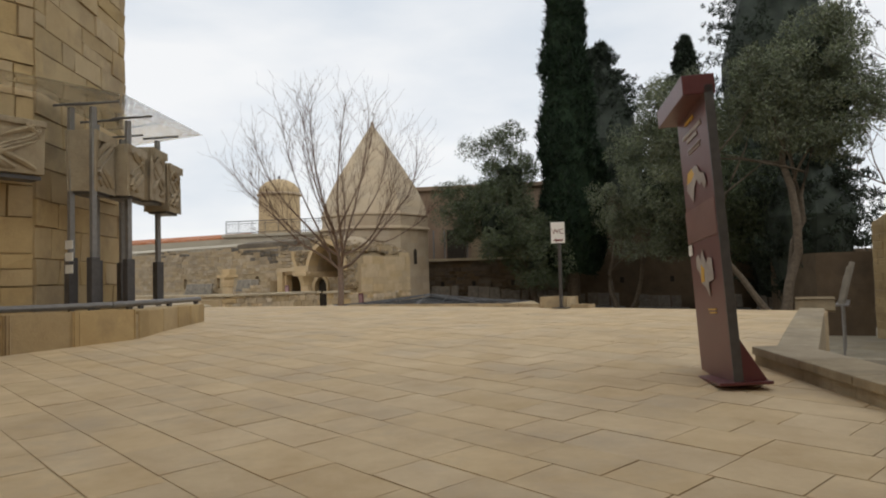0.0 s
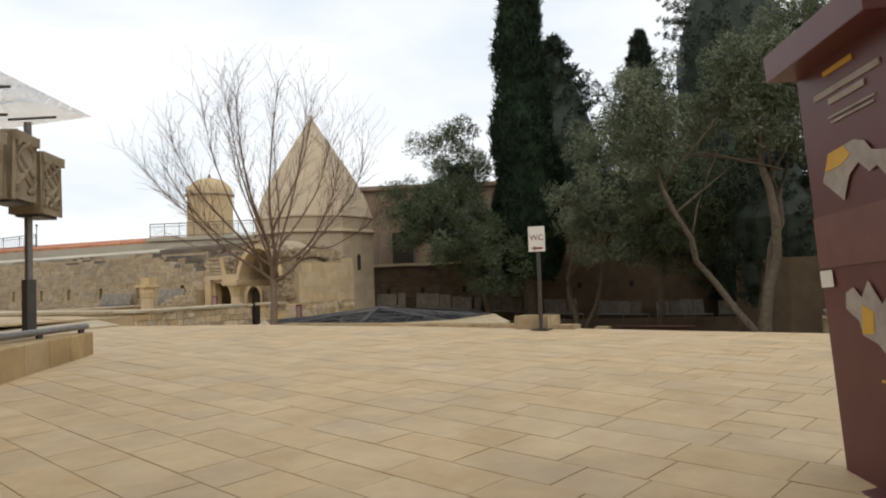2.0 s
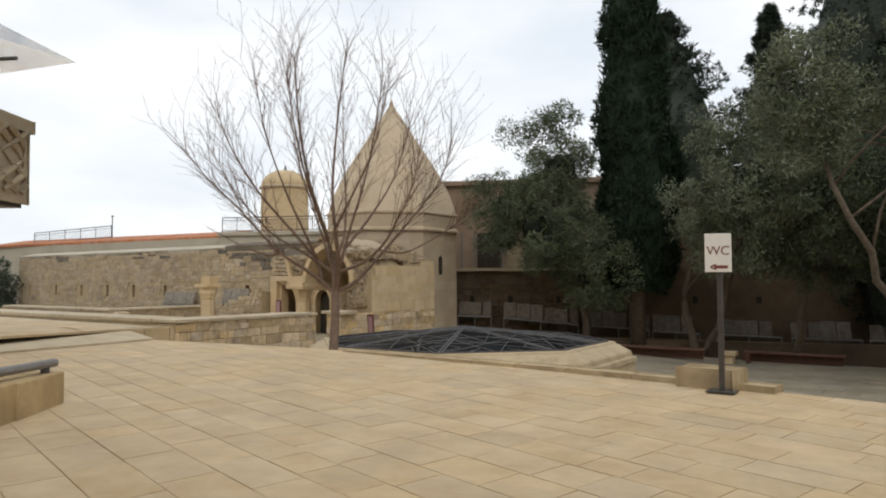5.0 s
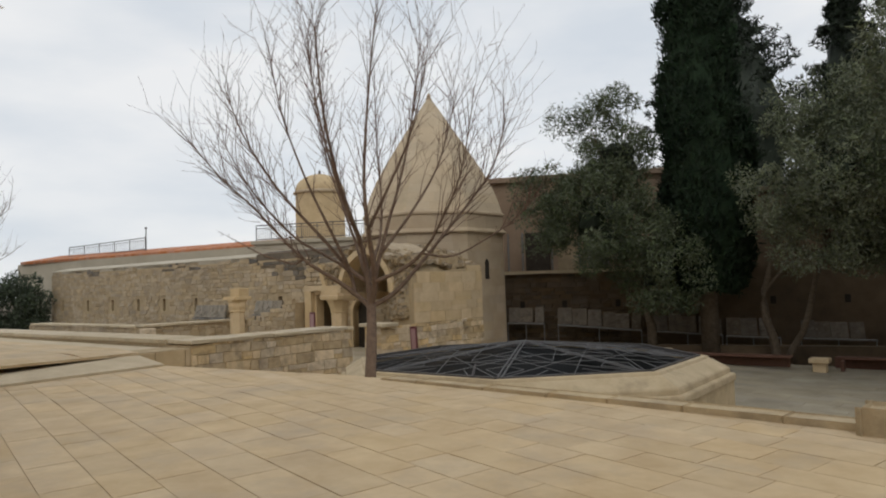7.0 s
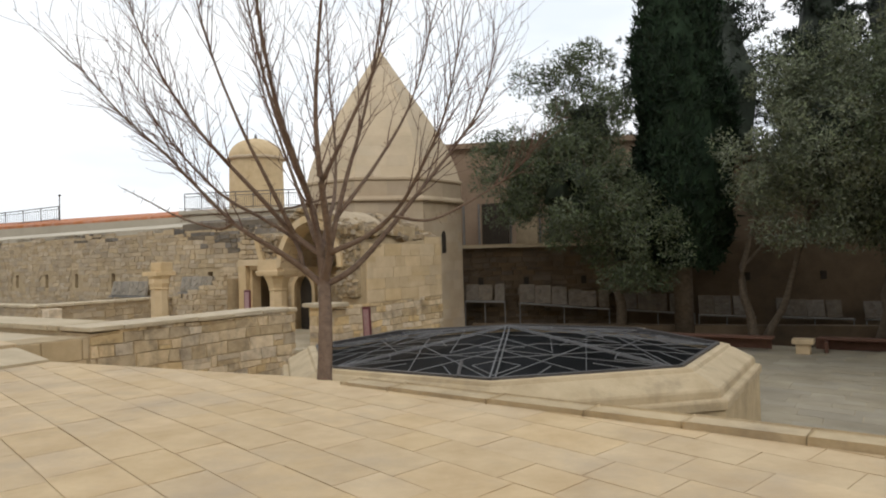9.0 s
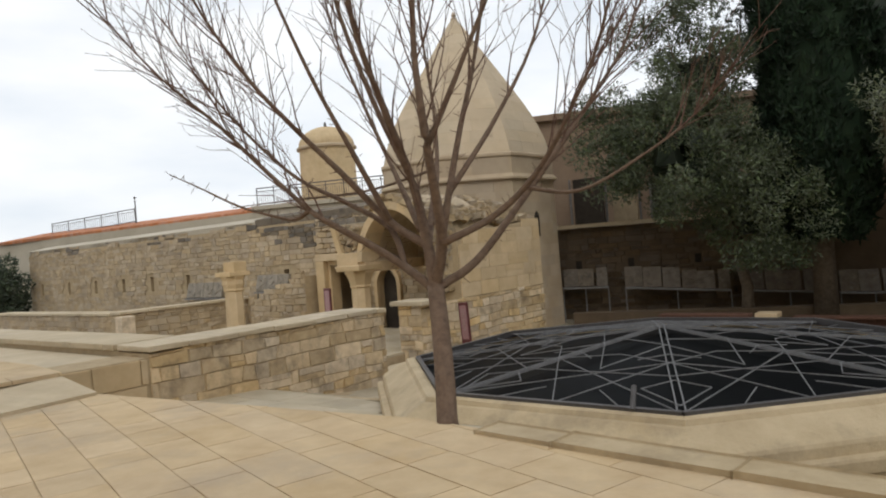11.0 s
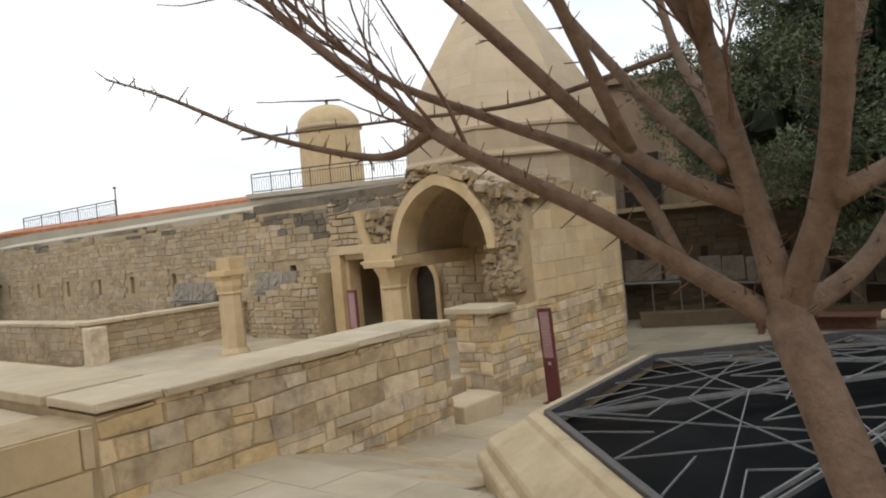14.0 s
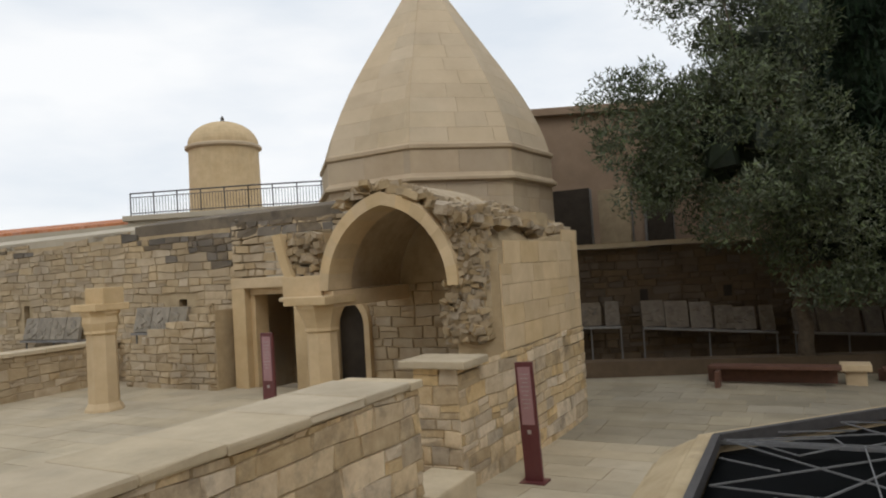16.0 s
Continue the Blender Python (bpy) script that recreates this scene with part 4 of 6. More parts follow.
def lettering(text, at, size, material, parent, xdir, ydir, label="", name="lettering"):
    cu = bpy.data.curves.new(name, "FONT")
    cu.body, cu.size, cu.align_x, cu.align_y, cu.extrude = text, size, "CENTER", "CENTER", 0.001
    tmp = bpy.data.objects.new("tmp", cu)
    me = bpy.data.meshes.new_from_object(tmp)
    bpy.data.objects.remove(tmp)
    me.materials.append(material)
    zdir = xdir.cross(ydir)
    m = Matrix((xdir, ydir, zdir)).transposed().to_4x4()
    me.transform(Matrix.Translation(Vector(at)) @ m)
    ob = new(name, me)
    place, q = Vector((0, 0, 0)), parent
    while q is not None:
        place += q.location
        q = q.parent
    me.transform(Matrix.Translation(-place))
    ob.parent = parent
    if label:
        ob["label"] = label
    return ob


lettering("WC", SC - SY * 0.013 + UP * 0.02, 0.15, M_REDPRINT, wc_sign, SX, UP, "dark red letters")
bm = box(bmesh.new(), SC - SY * 0.013 + UP * -0.17 + SX * 0.03, (0.15, 0.003, 0.035), SX, SY, UP)
box(bm, SC - SY * 0.013 + UP * -0.155 - SX * 0.06, (0.07, 0.003, 0.016), (SX + UP * 0.5).normalized(), SY, (UP - SX * 0.5).normalized())
box(bm, SC - SY * 0.013 + UP * -0.185 - SX * 0.06, (0.07, 0.003, 0.016), (SX - UP * 0.5).normalized(), SY, (UP + SX * 0.5).normalized())
part("arrow", bm, M_REDPRINT, wc_sign, "dark red arrow")

# ---- information totem ----
TB = Vector((2.77, 5.53, -0.325))
tx = Vector((0.04, -1.0, 0)).normalized()
tz = (UP + Vector((-0.045, 0.05, 0))).normalized()
ty = tz.cross(tx).normalized()
tx = ty.cross(tz).normalized()
totem = thing("information_totem", TB, "tall leaning maroon steel information totem with overhanging head", "information sign")


def T(a, b, c):
    return TB + tx * a + ty * b + tz * c


part("slab", box(bmesh.new(), T(0, 0, 1.27), (1.04, 0.06, 2.5), tx, ty, tz, bev=0.006), M_MAROON, totem)
part("edge_strip", box(bmesh.new(), T(0.53, 0.004, 1.27), (0.02, 0.075, 2.5), tx, ty, tz), M_STEEL, totem, "black edge")
part("head", box(bmesh.new(), T(0, -0.075, 2.53), (1.08, 0.27, 0.17), tx, ty, tz, bev=0.006), M_MAROON, totem)
part("base_plate", box(bmesh.new(), T(-0.02, 0.05, 0.012), (1.2, 0.42, 0.024), tx, ty, tz, bev=0.004), M_MAROON, totem)
for a in (-0.5, 0.49):
    bm = bmesh.new()
    tri = [(0.03, 0.02), (0.24, 0.02), (0.03, 0.4)]
    f0 = bm.faces.new([bm.verts.new(T(a, b, c)) for b, c in tri])
    r = bmesh.ops.extrude_face_region(bm, geom=[f0])
    for v in [g for g in r["geom"] if isinstance(g, bmesh.types.BMVert)]:
        v.co += tx * 0.02
    bmesh.ops.recalc_face_normals(bm, faces=bm.faces)
    part("gusset", bm, M_MAROON, totem)
part("band", box(bmesh.new(), T(0, -0.033, 1.41), (1.035, 0.012, 0.31), tx, ty, tz), mat("band_paint", (0.16, 0.075, 0.07), (0.2, 0.1, 0.09), 5, 0.35, 0.05, 150), totem, "paler band across the totem")


def blob(cx, cz, pts, material, name, off=0.041):
    bm = bmesh.new()
    f0 = bm.faces.new([bm.verts.new(T(cx + a, -off, cz + c)) for a, c in pts])
    r = bmesh.ops.extrude_face_region(bm, geom=[f0])
    for v in [g for g in r["geom"] if isinstance(g, bmesh.types.BMVert)]:
        v.co -= ty * 0.002
    bmesh.ops.recalc_face_normals(bm, faces=bm.faces)
    part(name, bm, material, totem)


blob(0, 1.78, [(-0.34, -0.02), (-0.14, -0.16), (-0.06, -0.03), (0.04, 0.02), (0.13, -0.05), (0.2, -0.03), (0.27, -0.1), (0.34, -0.06), (0.3, 0.03), (0.17, 0.06), (0.12, 0.12), (0.02, 0.15), (-0.12, 0.14), (-0.27, 0.09)], M_OFFWHITE, "plan_print")
blob(-0.14, 1.84, [(-0.16, -0.03), (0.02, -0.02), (0.12, 0.02), (0.06, 0.08), (-0.1, 0.07)], M_YELLOW, "highlight_print", 0.044)
blob(0.0, 0.98, [(-0.27, 0.03), (-0.15, -0.04), (-0.13, -0.12), (0.0, -0.16), (0.1, -0.25), (0.11, -0.12), (0.28, -0.1), (0.27, 0.08), (0.15, 0.1), (0.08, 0.05), (-0.02, 0.18), (-0.1, 0.09), (-0.17, 0.15), (-0.25, 0.12)], M_OFFWHITE, "map_print")
blob(-0.07, 0.93, [(-0.06, -0.06), (0.05, -0.06), (0.07, 0.06), (-0.03, 0.1)], M_YELLOW, "highlight_print", 0.044)
blob(-0.44, 1.19, [(-0.07, -0.05), (0.07, -0.05), (0.07, 0.05), (-0.07, 0.05)], M_WHITE, "paper_label")
for i, (a, w, c, h) in enumerate(((-0.05, 0.3, 2.37, 0.03), (0.0, 0.66, 2.26, 0.035), (0.0, 0.36, 2.2, 0.035), (0.03, 0.46, 2.11, 0.012), (0.03, 0.42, 2.08, 0.012), (0.1, 0.24, 0.62, 0.012), (0.12, 0.18, 0.59, 0.012))):
    part("text_line", box(bmesh.new(), T(a, -0.034, c), (w, 0.012, h), tx, ty, tz), M_YELLOW if i in (0, 5, 6) else M_OFFWHITE, totem)


def stele(at, h, lean, label):
    """Slim maroon information post with a printed pink panel."""
    p = thing("information_stele", at, label, "information sign", "information steles")
    z = (UP + lean).normalized()
    y = z.cross(VX).normalized()
    x = y.cross(z)
    a = Vector(at)
    part("frame", box(bmesh.new(), a + z * h / 2, (0.24, 0.05, h), x, y, z, bev=0.005), M_MAROON, p)
    part("printed_panel", box(bmesh.new(), a + z * (h * 0.72) - y * 0.027, (0.17, 0.006, h * 0.48), x, y, z), M_SIGNPINK, p, "pale pink printed panel")
    part("foot", box(bmesh.new(), a + z * 0.012, (0.34, 0.24, 0.024), x, y, z), M_MAROON, p)
    for i in range(9):
        part("text_line", box(bmesh.new(), a + z * (h * (0.9 - 0.035 * i)) - y * 0.0315, (0.12 - 0.02 * (i % 3), 0.002, 0.008), x, y, z), M_OFFWHITE, p)
    part("number_mark", box(bmesh.new(), a + z * (h * 0.42) - y * 0.028, (0.05, 0.004, 0.05), x, y, z), M_OFFWHITE, p)
    return p


stele((-6.58, 27.75, z_court(-6.58, 27.75)), 1.55, Vector((-0.035, 0.0, 0)), "slim leaning maroon information post beside the ramp")
stele(SD(3.0, 2.75, -0.86), 1.45, Vector((0, 0, 0)), "slim maroon information post beside the stone pillar")

# ---- terrace, domed turret and roofs behind the wall ----
terr = thing("terrace_building", (-16, 50, -1.5), "cream rendered terrace behind the old wall", "building", kind="structure")
part("wall", prism([(-21.7, 46), (-9, 46), (-9, 56), (-21.7, 56)], -2.35, 4.2), M_PLASTER, terr)
part("cornice", prism([(-21.85, 45.85), (-8.9, 45.85), (-8.9, 46.3), (-21.85, 46.3)], 4.1, 4.32, 0.02), M_PLASTER, terr)
part("side_wall", prism([(-40, 47.2), (-21.7, 46.5), (-21.7, 56), (-40, 56)], -2.35, lambda x, y: 3.55 + 0.045 * (x + 40) * 0.6), M_PLASTER, terr)
bm = bmesh.new()
for i in range(90):
    x = -39.5 + i * 0.2
    z = 3.62 + 0.027 * (x + 40)
    tube(bm, [(x, 47.0, z), (x, 50.5, z + 0.55)], [0.11, 0.11], 6)
part("roof_tiles", bm, M_ROOFTILE, terr, "orange clay roof tiles")
turret = thing("domed_turret", (-18.87, 49.43, 4.3), "round cream stone turret with shallow dome and finial", "turret")
TC = (-18.87, 49.43, 0)
part("wall", lathe(TC, [(1.58, 4.2), (1.53, 7.35)], 40), M_ASHLAR, turret)
part("eave", lathe(TC, [(1.53, 7.34), (1.68, 7.4), (1.68, 7.5), (1.58, 7.56)], 40), M_DRUM, turret)
part("dome", lathe(TC, [(1.56, 7.54)] + [(1.56 * math.cos(a), 7.56 + 1.12 * math.sin(a)) for a in [i * math.pi / 20 for i in range(1, 10)]] + [(0, 8.68)], 40), M_ASHLAR, turret, smooth=False)
part("finial", lathe((TC[0], TC[1], 8.62), [(0.13, 0), (0.1, 0.12), (0.05, 0.16), (0.09, 0.22), (0.0, 0.38)], 12), M_STEEL, turret)


def railing(a, b, h, n, label):
    p = thing("railing", a, label, "railing", "roof railings")
    a, b = Vector(a), Vector(b)
    part("top_rail", bar(a + UP * h, b + UP * h, 0.03), M_STEEL, p)
    part("bottom_rail", bar(a + UP * 0.1, b + UP * 0.1, 0.022), M_STEEL, p)
    part("middle_rail", bar(a + UP * h * 0.82, b + UP * h * 0.82, 0.018), M_STEEL, p)
    for i in range(n + 1):
        c = a + (b - a) * (i / n)
        big = i % 8 == 0
        part("post" if big else "baluster", bar(c, c + UP * h * (1.0 if big else 0.82), 0.03 if big else 0.012, 6), M_STEEL, p)
    return p


railing((-21.6, 46.1, 4.32), (-16.6, 45.95, 4.32), 0.92, 40, "black wrought-iron balustrade on the terrace edge")
railing((-16.6, 45.95, 4.32), (-12.2, 46.3, 4.32), 0.92, 36, "black wrought-iron balustrade on the terrace edge")
railing((-37.4, 48.9, 3.85), (-31.5, 49.1, 4.3), 0.85, 40, "thin black iron railing on the far roof")
mast = thing("roof_mast", (-31.44, 49.1, 4.2), "thin dark mast standing on the roof", "mast")
part("pole", bar((-31.44, 49.1, 3.7), (-31.44, 49.1, 5.8), 0.035), M_STEEL, mast)
part("lamp", lathe((-31.44, 49.1, 5.75), [(0.0, 0), (0.09, 0.03), (0.09, 0.1), (0, 0.13)], 10), M_STEEL, mast)

# ---- court back wall and buildings ----
cw = thing("wall_court", (5, 38, -1.5), "dim brown sandstone court wall below tall trees", "wall", kind="structure")
wa, wb = Vector((-5.6, 38.2, 0)), Vector((26, 36.6, 0))
wt_ = (wb - wa).normalized()
wn_ = Vector((wt_.y, -wt_.x, 0))
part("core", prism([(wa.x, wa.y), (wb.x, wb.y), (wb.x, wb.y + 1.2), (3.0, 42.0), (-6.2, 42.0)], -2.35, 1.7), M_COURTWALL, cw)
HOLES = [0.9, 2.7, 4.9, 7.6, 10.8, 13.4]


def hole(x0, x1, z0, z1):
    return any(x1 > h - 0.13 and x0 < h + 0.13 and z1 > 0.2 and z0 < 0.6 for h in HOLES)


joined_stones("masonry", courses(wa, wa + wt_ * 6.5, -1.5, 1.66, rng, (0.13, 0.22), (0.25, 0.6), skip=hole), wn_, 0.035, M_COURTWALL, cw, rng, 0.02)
# near-black plates on the wall face paint each hole's inner shade
for h in HOLES:
    part("wall_hole", box(bmesh.new(), wa + wt_ * h + wn_ * 0.01 + UP * 0.4, (0.2, 0.03, 0.3), wt_, wn_, UP), M_DARK, cw, "dark square hole")
part("ledge", box(bmesh.new(), wa + wt_ * 5 + wn_ * 0.05 + UP * 1.79, (10.0, 0.5, 0.13), wt_, wn_, UP, bev=0.015), M_COPING, cw)
bld = thing("brown_building", (2, 42, -1.5), "plain brown rendered house above the court wall", "building", kind="structure")
part("wall", prism([(-8.0, 41.9), (2.6, 41.8), (2.6, 48), (-8.0, 48)], 1.6, 6.28), M_BROWNWALL, bld)
# added block and eave: plug sky gaps, dark like the shaded trees there
part("annex", prism([(2.9, 39.3), (16, 38.6), (16, 42.2), (2.9, 42.2)], 1.2, 4.9), M_COURTWALL, bld, "dark brown backdrop block added behind the court trees")
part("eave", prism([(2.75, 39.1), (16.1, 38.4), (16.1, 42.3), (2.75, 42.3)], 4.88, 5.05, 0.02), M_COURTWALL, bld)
part("eave", prism([(-8.1, 41.65), (2.7, 41.55), (2.7, 48), (-8.1, 48)], 6.25, 6.5, 0.02), M_BROWNWALL, bld)
# near-black panes paint the unlit rooms behind
for x, wd, top in ((-4.7, 2.1, 3.75), (-1.7, 1.3, 3.6)):
    h = top - 1.75
    w = part("window", boxes(((x, 41.83, 1.75 + h / 2), (wd, 0.12, h))), M_DARK, bld, "tall dark window")
    for k in (-0.5, -0.17, 0.17, 0.5):
        part("window_frame", boxes(((x + k * wd, 41.75, 1.75 + h / 2), (0.07, 0.07, h))), M_GREYSTEEL, w)
part("pier", boxes(((-2.98, 41.76, 2.7), (1.2, 0.16, 2.0)), bev=0.02), M_CARVED, bld, "pale plastered pier between the windows")

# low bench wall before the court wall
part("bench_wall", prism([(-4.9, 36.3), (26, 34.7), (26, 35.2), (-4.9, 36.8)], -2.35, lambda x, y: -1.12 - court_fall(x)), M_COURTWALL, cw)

r6 = random.Random(41)


def relief(name, c, w, h, xdir, out, m, label, parent_group):
    """Carved stone slab leaning back, with raised relief lumps."""
    p = thing(name, c, label, "carved stone", parent_group)
    z = (UP - out * 0.25).normalized()
    y = z.cross(xdir).normalized()
    part("slab", box(bmesh.new(), Vector(c) + z * h / 2, (w, 0.1, h), xdir, y, z, bev=0.02), m, p)
    for i in range(7):
        a, b = r6.uniform(-0.36, 0.36) * w, r6.uniform(0.15, 0.85) * h
        part("carving", box(bmesh.new(), Vector(c) + xdir * a + z * b + out * 0.05, (r6.uniform(0.06, 0.2), 0.05, r6.uniform(0.04, 0.1)), (xdir + z * r6.uniform(-0.8, 0.8)).normalized(), y, z, bev=0.012), m, p)
    return p


def rack(a, b, zs, label):
    """Steel shelf rack for stones along a wall."""
    p = thing("display_rack", a, label, "rack", "stone display racks")
    a, b = Vector(a), Vector(b)
    t = (b - a).normalized()
    n = max(2, int((b - a).length / 1.15))
    part("shelf", box(bmesh.new(), (a + b) / 2, ((b - a).length, 0.34, 0.05), t, UP.cross(t).normalized(), t.cross(UP.cross(t)).normalized()), M_GREYSTEEL, p)
    for i in range(n + 1):
        c = a + (b - a) * (i / n)
        part("leg", bar(Vector((c.x, c.y, zs)), c, 0.022, 6), M_GREYSTEEL, p)
    return p


for (x0, x1, za, zb) in ((-5.25, -3.72, -0.33, -0.37), (-3.15, 0.15, -0.42, -0.69), (0.6, 3.15, -0.72, -0.9), (3.3, 5.2, -0.93, -1.02), (5.9, 8.4, -1.03, -1.13), (8.8, 11.4, -1.14, -1.2), (11.7, 14.5, -1.2, -1.25)):
    ya, yb = 37.35 - 0.0506 * (x0 + 5.6), 37.35 - 0.0506 * (x1 + 5.6)
    rack((x0, ya, za), (x1, yb, zb), -1.5 - court_fall((x0 + x1) / 2), "grey steel rack holding carved slabs along the court wall")
    x = x0 + 0.28
    while x < x1 - 0.15:
        w = r6.uniform(0.44, 0.62)
        z = za + (zb - za) * (x - x0) / (x1 - x0)
        relief("carved_slab", (x, 37.4 - 0.0506 * (x + 5.6), z + 0.03), min(w, x1 - x + 0.2) - 0.02, r6.uniform(0.6, 0.72), wt_, wn_, M_GREYSTONE, "weathered grey carved stone slab propped on a rack", "carved slabs")
        x += w
for (s0, s1, z) in ((-7.4, -5.1, 0.2), (-3.15, -1.1, 0.36)):
    rack(SD(s0, 0.35, z), SD(s1, 0.35, z), -1.4, "steel rack holding carved slabs along the old wall")
    s = s0 + 0.3
    while s < s1 - 0.1:
        relief("carved_slab", SD(s, 0.42, z + 0.03), 0.54, 0.56, VX, -UX, M_OLDRELIEF, "weathered grey carved stone slab propped on a rack", "carved slabs")
        s += 0.56


def bench(x, y, w):
    g = -1.5 - court_fall(x)
    p = thing("bench", (x, y, g), "dark wooden court bench on cream stone feet", "bench", "court benches")
    part("seat", boxes(((x, y, g + 0.37), (w, 0.42, 0.07)), bev=0.01), M_WOOD, p)
    part("backboard", boxes(((x, y + 0.2, g + 0.18), (w, 0.05, 0.36)), bev=0.01), M_WOOD, p)
    part("leg", boxes(((x - w * 0.46, y, g + 0.16), (0.1, 0.34, 0.36)), bev=0.01), M_WOOD, p)
    part("leg", boxes(((x + w * 0.46, y, g + 0.16), (0.1, 0.34, 0.36)), bev=0.01), M_WOOD, p)


bench(-1.0, 34.4, 2.6)
bench(3.1, 34.0, 3.6)
bench(7.9, 33.5, 3.4)


def stone_foot(x, y):
    g = -1.5 - court_fall(x)
    p = thing("stone_pedestal", (x, y, g), "cream stone capital used as a pedestal between benches", "pedestal", "stone pedestals")
    part("block", boxes(((x, y, g + 0.15), (0.4, 0.42, 0.32)), bev=0.02), M_ASHLAR, p)
    part("top", boxes(((x, y, g + 0.38), (0.6, 0.58, 0.15)), bev=0.03), M_ASHLAR, p)


stone_foot(5.6, 33.3)
stone_foot(0.72, 34.4)

# ---- stone tower with fragment display ----
TW = [(-7.85, 12.95), (-7.1, 9.3), (-8.2, 7.0), (-11.5, 3.0), (-16, 3.0), (-16, 12.95)]
tower = thing("wall_tower", (-11, 9, -0.3), "massive honey sandstone corner of an old palace", "building", kind="structure")
part("core", prism(TW, -2.35, 13), M_TOWER, tower)
r7 = random.Random(51)
for i in range(3):
    a, b = Vector((*TW[i], 0)), Vector((*TW[i + 1], 0))
    t = (a - b).normalized()
    n = Vector((-t.y, t.x, 0)) * -1
    single_stones("ashlar_block", list(courses(b, a, 0.2, 7.4, r7, (0.42, 0.6), (0.6, 1.3), gap=0.003, jitter=0.004, wave=0.006)), n, 0.05, M_TOWER, tower, r7, 0.022, 0.016)
part("string_course", prism([(TW[3][0] + 0.12, TW[3][1] + 0.02), (TW[2][0] + 0.12, TW[2][1]), (TW[2][0] - 0.1, TW[2][1]), (TW[3][0] - 0.1, TW[3][1])], 3.45, 3.65, 0.03), M_TOWER, tower)
PL = [(-6.05, 12.95), (-5.22, 9.3), (-6.1, 7.45), (-9.6, 2.9), (-12, 2.9), (-9.0, 12.95)]
plinth = thing("stone_plinth", (-7, 9.5, -0.3), "low plinth of large worn sandstone blocks round the palace corner", "plinth")
part("fill", prism(PL, -1.0, 0.2), M_BEDDING, plinth)
for i in range(3):
    a, b = Vector((*PL[i], 0)), Vector((*PL[i + 1], 0))
    L = (b - a).length
    t = (b - a).normalized()
    n = Vector((-t.y, t.x, 0))
    x = 0.0
    while x < L - 0.05:
        ln = min(r7.uniform(0.55, 1.15), L - x)
        c = a + t * (x + ln / 2) + (Vector((-8, 9, 0)) - (a + t * (x + ln / 2))).normalized() * 0.22
        part("plinth_block", box(bmesh.new(), (c.x, c.y, -0.05), (ln - 0.008, 0.5, 0.62 + r7.uniform(-0.01, 0.015)), t, n, UP, bev=0.025), M_TOWER, plinth)
        x += ln

shelter = thing("glass_canopy_display", (-6.4, 10.5, 0.26), "steel frame carrying carved stone fragments beneath a clear glass canopy", "display stand")
POSTS = [(-6.6, 12.2), (-6.15, 10.5), (-6.1, 9.45), (-6.48, 9.42), (-7.2, 11.9), (-6.85, 10.6)]
for x, y in POSTS:
    ps = part("post", boxes(((x, y, 1.95), (0.085, 0.085, 3.4)), bev=0.006), M_GREYSTEEL, shelter)
    part("sleeve", boxes(((x, y, 0.72), (0.15, 0.15, 0.85)), bev=0.006), M_STEEL, ps)
    part("glass_arm", bar((x - 0.25, y - 0.1, 3.68), (x + 0.4, y + 0.12, 3.74), 0.022), M_STEEL, ps)
part("floor_rail", bar((-6.0, 12.75, 0.36), (-5.75, 9.4, 0.36), 0.05), M_GREYSTEEL, shelter)
part("floor_rail", bar((-5.75, 9.4, 0.36), (-6.9, 7.3, 0.36), 0.05), M_GREYSTEEL, shelter)
for x, y in ((-6.0, 12.6), (-5.9, 11.4), (-5.8, 10.3), (-5.9, 9.1)):
    part("rail_foot", boxes(((x, y, 0.28), (0.07, 0.07, 0.1))), M_STEEL, shelter)
for x, y in ((-6.48, 9.42),):
    for k in range(3):
        part("paper_notice", boxes(((x + 0.03, y - 0.09, 1.36 - k * 0.2), (0.22, 0.012, 0.14))), M_WHITE, shelter, "white paper notice")
G0, G1 = [(-6.02, 13.02, 3.9), (-5.35, 9.2, 3.74), (-6.6, 6.6, 3.7), (-9.2, 3.2, 3.8)], [(-7.5, 12.85, 3.72), (-6.95, 9.3, 3.9), (-8.1, 7.0, 3.95), (-10.2, 4.5, 4.0)]
for i in range(3):
    bm = bmesh.new()
    bm.faces.new([bm.verts.new(p) for p in (G0[i], G0[i + 1], G1[i + 1], G1[i])])
    bmesh.ops.solidify(bm, geom=bm.faces[:], thickness=0.012)
    part("glass_pane", bm, M_GLASS, shelter, "clear glass canopy pane").visible_shadow = False


